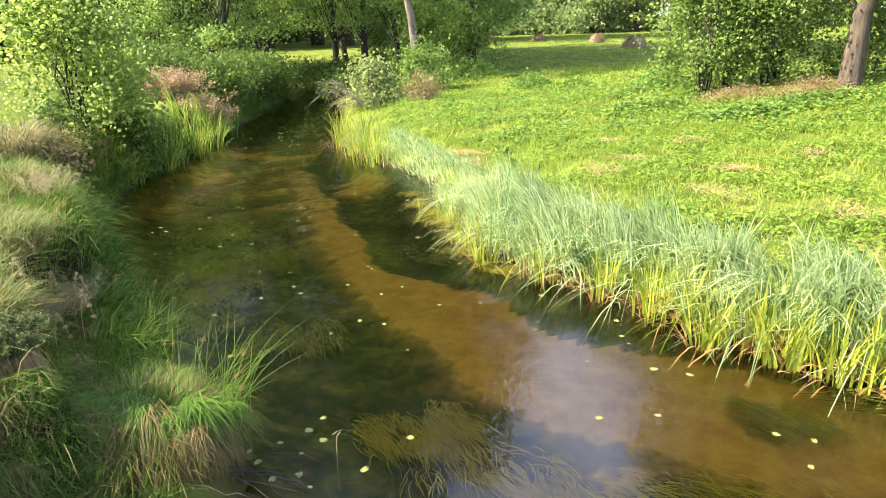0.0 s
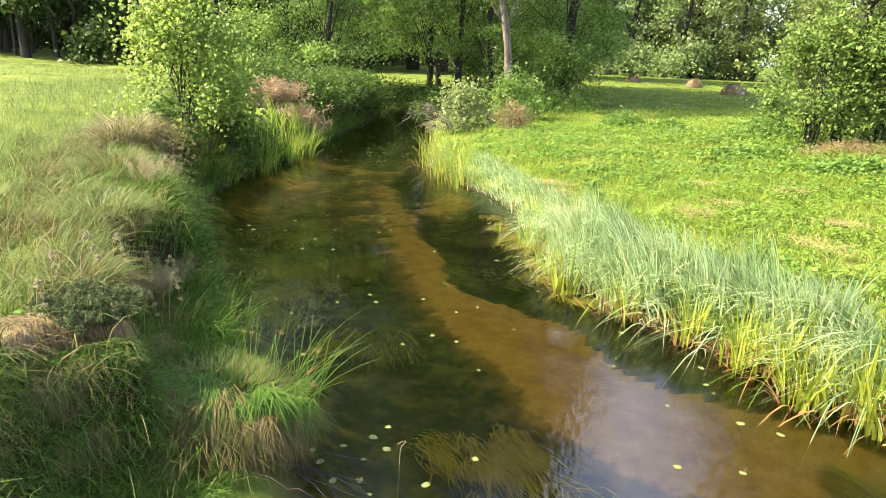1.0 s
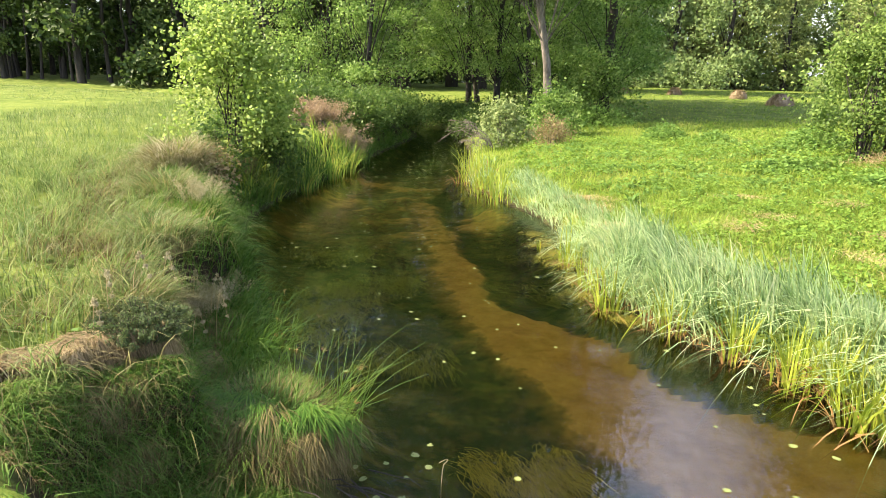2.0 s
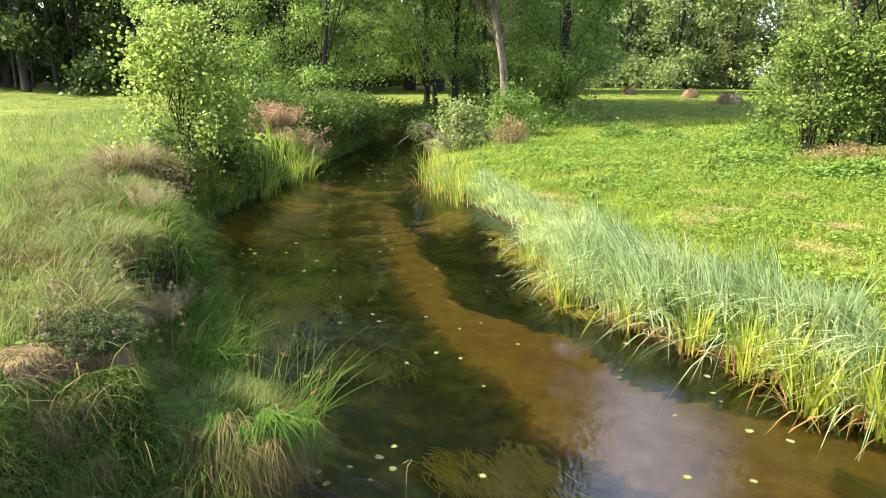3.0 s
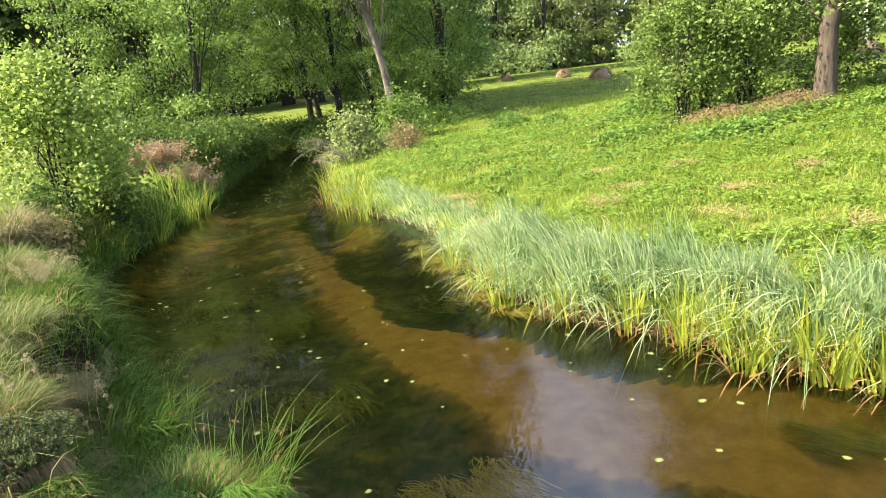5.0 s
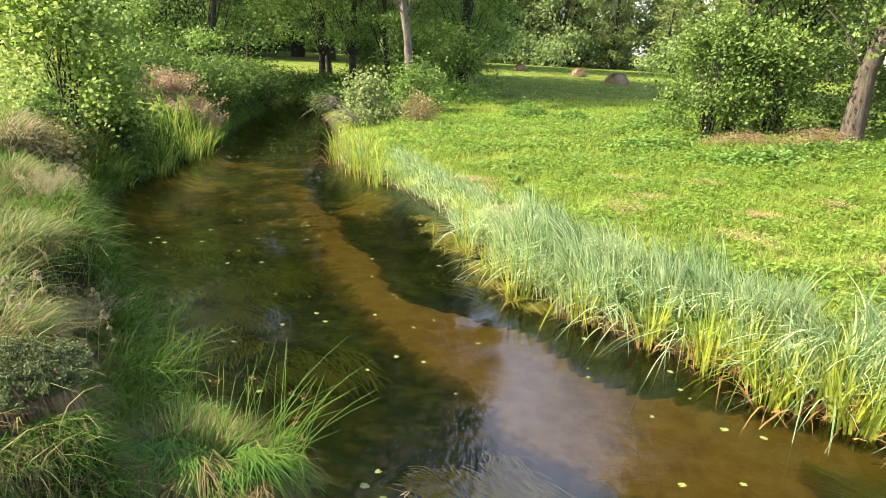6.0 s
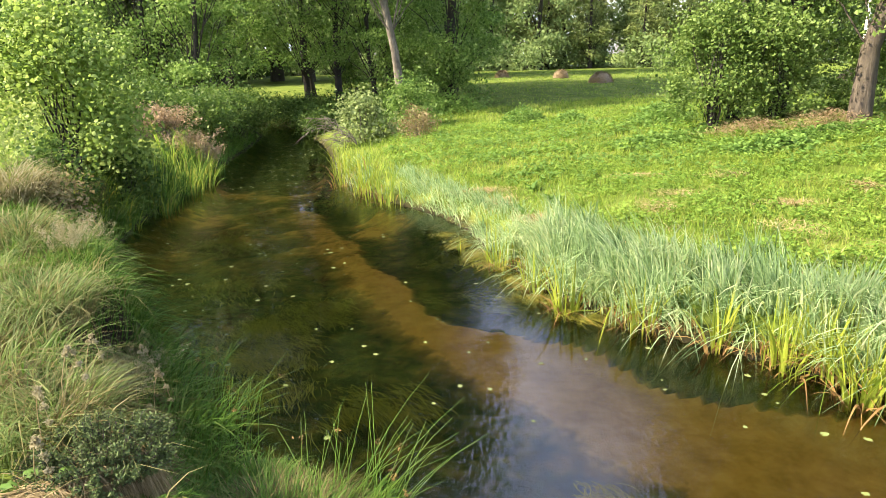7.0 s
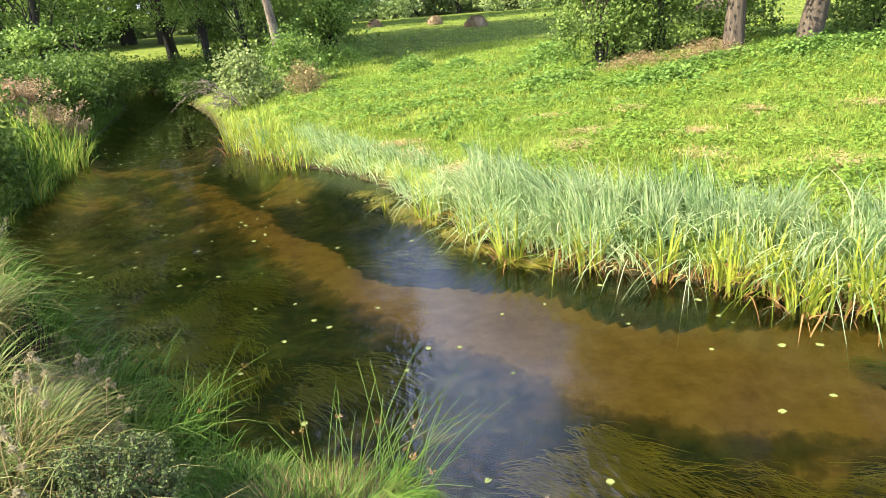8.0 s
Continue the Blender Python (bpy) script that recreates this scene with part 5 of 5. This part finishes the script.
def broad_leaves(x, y, seed):
    r = np.random.default_rng(seed)
    ob = tagged(base("burdock_plant", x, y, float(height(x, y)) - 0.02), "small plant with broad light green leaves", "plant")
    stalk, lv = [], []
    for i in range(6):
        a, h = r.uniform(0, 6.283), r.uniform(0.1, 0.2)
        tip = np.array([np.cos(a) * 0.1, np.sin(a) * 0.1, h])
        stalk.append(tube(bent((0, 0, 0), tip, 4, 0.02, 0.02, r), [0.004, 0.003, 0.003, 0.002], 4, 0, r))
        lv.append(tip)
    part("stalk", raw_mesh("stalk", *join(stalk), HERB), ob)
    a = np.linspace(0.3, 2 * np.pi - 0.3, 11)
    for tip in lv:
        rim = np.stack([0.012 - 0.036 * np.cos(a) * (1 + 0.25 * np.cos(a)), 0.028 * np.sin(a), -0.012 + 0.006 * r.normal(size=11)], 1)
        v = np.concatenate([[(0.03, 0, 0.0)], [(-0.006, 0, 0.002)], rim])
        q = math.atan2(tip[1], tip[0]) + r.normal(0, 0.4)
        v = v @ np.array([[math.cos(q), math.sin(q), 0], [-math.sin(q), math.cos(q), 0], [0, 0, 1]]) + tip
        part("leaf", raw_mesh("leaf", v, [(1, i, i + 1) for i in range(2, 12)], NETTLE), ob)


broad_leaves(-2.68, 2.66, 741)


def plumes(x, y, count, tall, seed):
    """Fine, pale, feathery grass panicles on thin stalks."""
    r = np.random.default_rng(seed)
    ob = tagged(base("plume_grass", x, y, float(height(x, y)) - 0.02), "soft pale beige plume grass on the bank", "grass", "plume grass")
    stalk, fl = [], []
    for i in range(count):
        end = np.array([r.normal(0.1, 0.16), r.normal(-0.05, 0.16), tall * r.uniform(0.7, 1.0)])
        p = bent((r.normal(0, 0.1), r.normal(0, 0.1), 0), end, 5, 0.03, 0.01, r)
        stalk.append(tube(p, np.linspace(0.002, 0.0008, 5), 3, 0, r))
        t = r.uniform(0.5, 1.0, 110)[:, None]
        fl.append(p[0] + (p[-1] - p[0]) * t + r.normal(size=(110, 3)) * 0.035 * (1.25 - t))
    part("stalk", raw_mesh("stalk", *join(stalk), DRY), ob)
    part("plume", raw_mesh("plume", *leaves(np.concatenate(fl), 0.004, 0.1, long=4.5, r=r), PLUME), ob)


plumes(-3.5, 4.55, 70, 0.45, 751)
plumes(-4.5, 5.95, 40, 0.45, 752)
plumes(-6.8, 9.0, 40, 0.6, 753)
for n, (cx0, cy0) in enumerate([(-3.15, 3.05), (-3.15, 3.4), (-3.3, 2.6), (-3.5, 4.0)]):
    clump("seeding_grass", cx0, cy0, 40, 0.16, (0.35, 0.6), (0.004, 0.008), (0.5, 1.2), DRY, "tall arching pale grass with nodding tips", "grass", 6, -0.3, 760 + n, "nodding grass")

sward("meadow_grass", 42000, (-6, 6, -3, 2.2), lambda x, y: left_land(x, y) * smooth(0.0, 0.2, to_left(x, y)) * (np.hypot((x + 2.75) / 2.0, (y - 2.3) / 1.6) > 0.55) * 0.9, (0.06, 0.16), (0.004, 0.008), (0.4, 1.5), LUSH, "short meadow grass on the near bank", 2)

# ---- water weed, floating leaves, twigs ----
def weed(name, x, y, count, length, mat, label, seed, wide=0.5, z=-0.13, flow=-1.1, rise=0.06):
    """Long ribbons of water weed combed out by the current just under the surface."""
    r = np.random.default_rng(seed)
    ob = tagged(base(name, x, y, -0.3), label, "water weed", "water weed")
    count = int(count * 3.2)
    px, py = r.normal(0, wide, count), r.normal(0, wide * 0.6, count)
    bunch = r.integers(0, 14, count)
    px, py = 0.35 * px + r.normal(0, wide, 14)[bunch], 0.35 * py + r.normal(0, wide * 0.6, 14)[bunch]
    head = flow + r.normal(0, 0.14, 14)[bunch] + r.normal(0, 0.1, count)
    t = np.linspace(0, 1, 6)
    ln = (length if name != "water_weed" else 0.7 * length) * r.uniform(0.4, 1.3, count)
    wig = 0.02 * np.sin(4 * t[None] + r.uniform(0, 6.283, count)[:, None])
    cx = px[:, None] + np.cos(head)[:, None] * ln[:, None] * t - np.sin(head)[:, None] * wig
    cy = py[:, None] + np.sin(head)[:, None] * ln[:, None] * t + np.cos(head)[:, None] * wig
    cz = (z + 0.3) + 0.08 * (t - 1) ** 2 * -1 + r.uniform(-1, 0.8, count)[:, None] * rise + 0 * cx
    w = (0.0046 if name == "floating_sedge" else 0.0034 if mat is GOLD else 0.0032) * np.clip(1.1 - t ** 2, 0, 1)
    ox, oy = -np.sin(head)[:, None] * w, np.cos(head)[:, None] * w
    v = np.stack([np.stack([cx - ox, cy - oy, cz], -1), np.stack([cx + ox, cy + oy, cz], -1)], 2).reshape(count, 12, 3)
    f = []
    for s in range(5):
        f += [(2 * s, 2 * s + 1, 2 * s + 3), (2 * s, 2 * s + 3, 2 * s + 2)]
    part("weed_cover", raw_mesh("weed_cover", v.reshape(-1, 3), (np.array(f)[None] + (np.arange(count) * 12)[:, None, None]).reshape(-1, 3), mat), ob)


for n, (qx, qy, qc, ql, qw) in enumerate([(-3.2, 6.9, 420, 0.5, 0.3), (-3.35, 6.3, 520, 0.5, 0.3), (-2.7, 7.5, 420, 0.5, 0.3), (-1.75, 5.3, 240, 0.5, 0.25), (-0.36, 3.95, 420, 0.4, 0.2),
                                         (0.2, 3.55, 110, 0.4, 0.2), (0.8, 3.35, 150, 0.36, 0.22), (1.6, 3.3, 150, 0.36, 0.25), (-1.35, 9.2, 160, 0.5, 0.2), (-0.75, 7.7, 160, 0.5, 0.22), (-3.9, 8.3, 260, 0.5, 0.35), (-4.9, 10.4, 260, 0.6, 0.4), (-3.0, 5.6, 300, 0.5, 0.25), (2.2, 4.35, 160, 0.5, 0.2)]):
    golden = qy < 4.2
    weed("water_weed", qx, qy, qc, ql, GOLD if golden else WEED, "golden water weed streaming below the surface" if golden else "olive green water weed streaming below the surface", 800 + n, qw, -0.13 if golden else -0.15)


mat_line = RIGHT[(RIGHT[:, 1] < 10.2) & (RIGHT[:, 1] > 6.8)]
for n in range(13):
    qx, qy = along(mat_line, n / 12)
    ux, uy = along(mat_line, min(n / 12 + 0.05, 1.0)) - along(mat_line, max(n / 12 - 0.05, 0.0))
    weed("floating_sedge", qx - 0.08 + rng.normal(0, 0.04), qy - 0.05 + rng.normal(0, 0.04), int(rng.integers(44, 80)), rng.uniform(0.3, 0.55), MATTED, "yellow-olive blades lying flat on the water", 850 + n, 0.1, 0.012, math.atan2(uy, ux) + rng.normal(-0.25, 0.2), 0.01)
for n, (qx, qy) in enumerate([(2.75, 4.36), (3.15, 4.22), (3.6, 4.15)]):
    weed("floating_sedge", qx, qy, 22, 0.5, MATTED, "yellow-olive blades lying flat on the water", 866 + n, 0.14, 0.012, -0.4, 0.01)


def leaf_mesh(seed):
    """A slightly cupped, round leaf with a notch at its stalk."""
    r = np.random.default_rng(seed)
    a = np.linspace(0.25, 2 * np.pi - 0.25, 13)
    rad = 1 + 0.1 * r.normal(size=13)
    rim = np.stack([np.cos(a) * rad * 1.15, np.sin(a) * rad * 0.85, 0.12 + 0.05 * r.normal(size=13)], 1)
    v = np.concatenate([[(0.15, 0, 0.0)], rim]) * 0.03
    return raw_mesh("floating_leaf", v, [(0, i, i + 1) for i in range(1, 13)], LILY)


kinds = [leaf_mesh(n) for n in range(5)]
spots = [(-1.25, 3.2), (-1.1, 3.05), (-1.3, 2.95), (-1.0, 3.3), (-0.95, 3.1), (-1.18, 3.4), (-0.85, 3.0), (-1.35, 3.3), (-0.9, 3.45)]
while len(spots) < 190:
    q = (rng.uniform(-7, 2.5), rng.uniform(2.9, 22))
    if inside(WATER, np.array([q[0]]), np.array([q[1]]))[0] and min(to_left(*q), to_right(*q)) > 0.25:
        spots.append(q)
while len(spots) < 260:
    q = (rng.normal(-5.4, 0.7), rng.normal(15.5, 2.0))
    if inside(WATER, np.array([q[0]]), np.array([q[1]]))[0] and min(to_left(*q), to_right(*q)) > 0.2:
        spots.append(q)
for n, (qx, qy) in enumerate(spots):
    ob = tagged(new("floating_leaf", kinds[n % 5]), "small yellow-green leaf floating on the stream", "leaf", "floating leaves")
    big = rng.uniform(0.4, 0.95)
    ob.matrix_basis = pose(qx, qy, 0.002, 0, 0, rng.uniform(0, 360)) @ Matrix.Diagonal((big, big, big, 1))
for n in range(9):
    ax, ay = -1.25 + rng.normal(0, 0.12), 2.95 + rng.normal(0, 0.12)
    ob = tagged(new("twig", raw_mesh("twig", *tube(bent((0, 0, 0.06), (rng.uniform(0.2, 0.45), rng.uniform(-0.15, 0.1), 0.0), 5, 0.03, 0.03), np.linspace(0.005, 0.002, 5), 5), BARK)), "thin dead twig lying at the tussock foot", "twig", "twigs")
    ob.matrix_basis = pose(ax, ay, float(max(height(ax, ay), 0)) + 0.01)


def pale_stalk(x, y, tall, seed):
    """A dead, bleached stalk that stands in the shallows and hooks over at its tip."""
    r = np.random.default_rng(seed)
    t = np.linspace(0, 1, 12)
    a = np.clip(t - 0.62, 0, 1) / 0.38 * 2.6
    p = np.stack([0.02 * t + 0.05 * np.sin(a) * (a > 0) - 0.03 * (1 - np.cos(a)), 0.01 * np.sin(5 * t), np.where(a > 0, tall * 0.7 + 0.05 * np.sin(a), tall * t * 1.13)], 1)
    ob = tagged(new("stalk", shade(raw_mesh("stalk", *tube(p, np.linspace(0.004, 0.0022, 12), 6, 0, r), STRAW))), "bleached dead stalk hooked over above the water", "stalk")
    ob.matrix_basis = pose(x, y, float(height(x, y)), 0, 0, 20)


pale_stalk(-0.78, 3.32, 0.6, 5)


def nodding_stalk(x, y, tall, heading, seed):
    """A dry grass stalk that leans out and curls over into a drooping, fluffy seed head."""
    r = np.random.default_rng(seed)
    ob = tagged(base("seed_stalk", x, y, float(height(x, y)) - 0.02), "dry pale grass stalk with a drooping seed head", "grass", "nodding stalks")
    t = np.linspace(0, 1, 14)
    out = tall * (0.12 * t + 0.3 * np.clip(t - 0.45, 0, 1) ** 1.3)
    up = tall * (np.minimum(t, 0.8) * 1.15 - 2.6 * np.clip(t - 0.72, 0, 1) ** 1.5)
    p = np.stack([math.cos(heading) * out, math.sin(heading) * out, up], 1)
    part("stalk", shade(raw_mesh("stalk", *tube(p, np.linspace(0.0026, 0.0012, 14), 5, 0, r), STRAW)), ob)
    c = p[9:].repeat(60, 0) + r.normal(size=(300, 3)) * 0.006
    tagged(part("seed_head", raw_mesh("seed_head", *leaves(c, 0.009, 0.1, long=2.4, r=r), PLUME), ob), kind="stuff")


for n, (qx, qy, qh, turn) in enumerate([(-3.05, 4.2, 0.62, -0.2), (-2.8, 3.6, 0.5, 0.1), (-3.3, 4.45, 0.66, 0.3), (-2.85, 2.95, 0.45, -0.5), (-2.72, 2.7, 0.4, -0.3), (-3.5, 4.5, 0.6, -0.4), (-2.95, 3.25, 0.5, 0.5), (-3.15, 3.75, 0.6, -0.1)]):
    nodding_stalk(qx, qy, qh, turn, 900 + n)
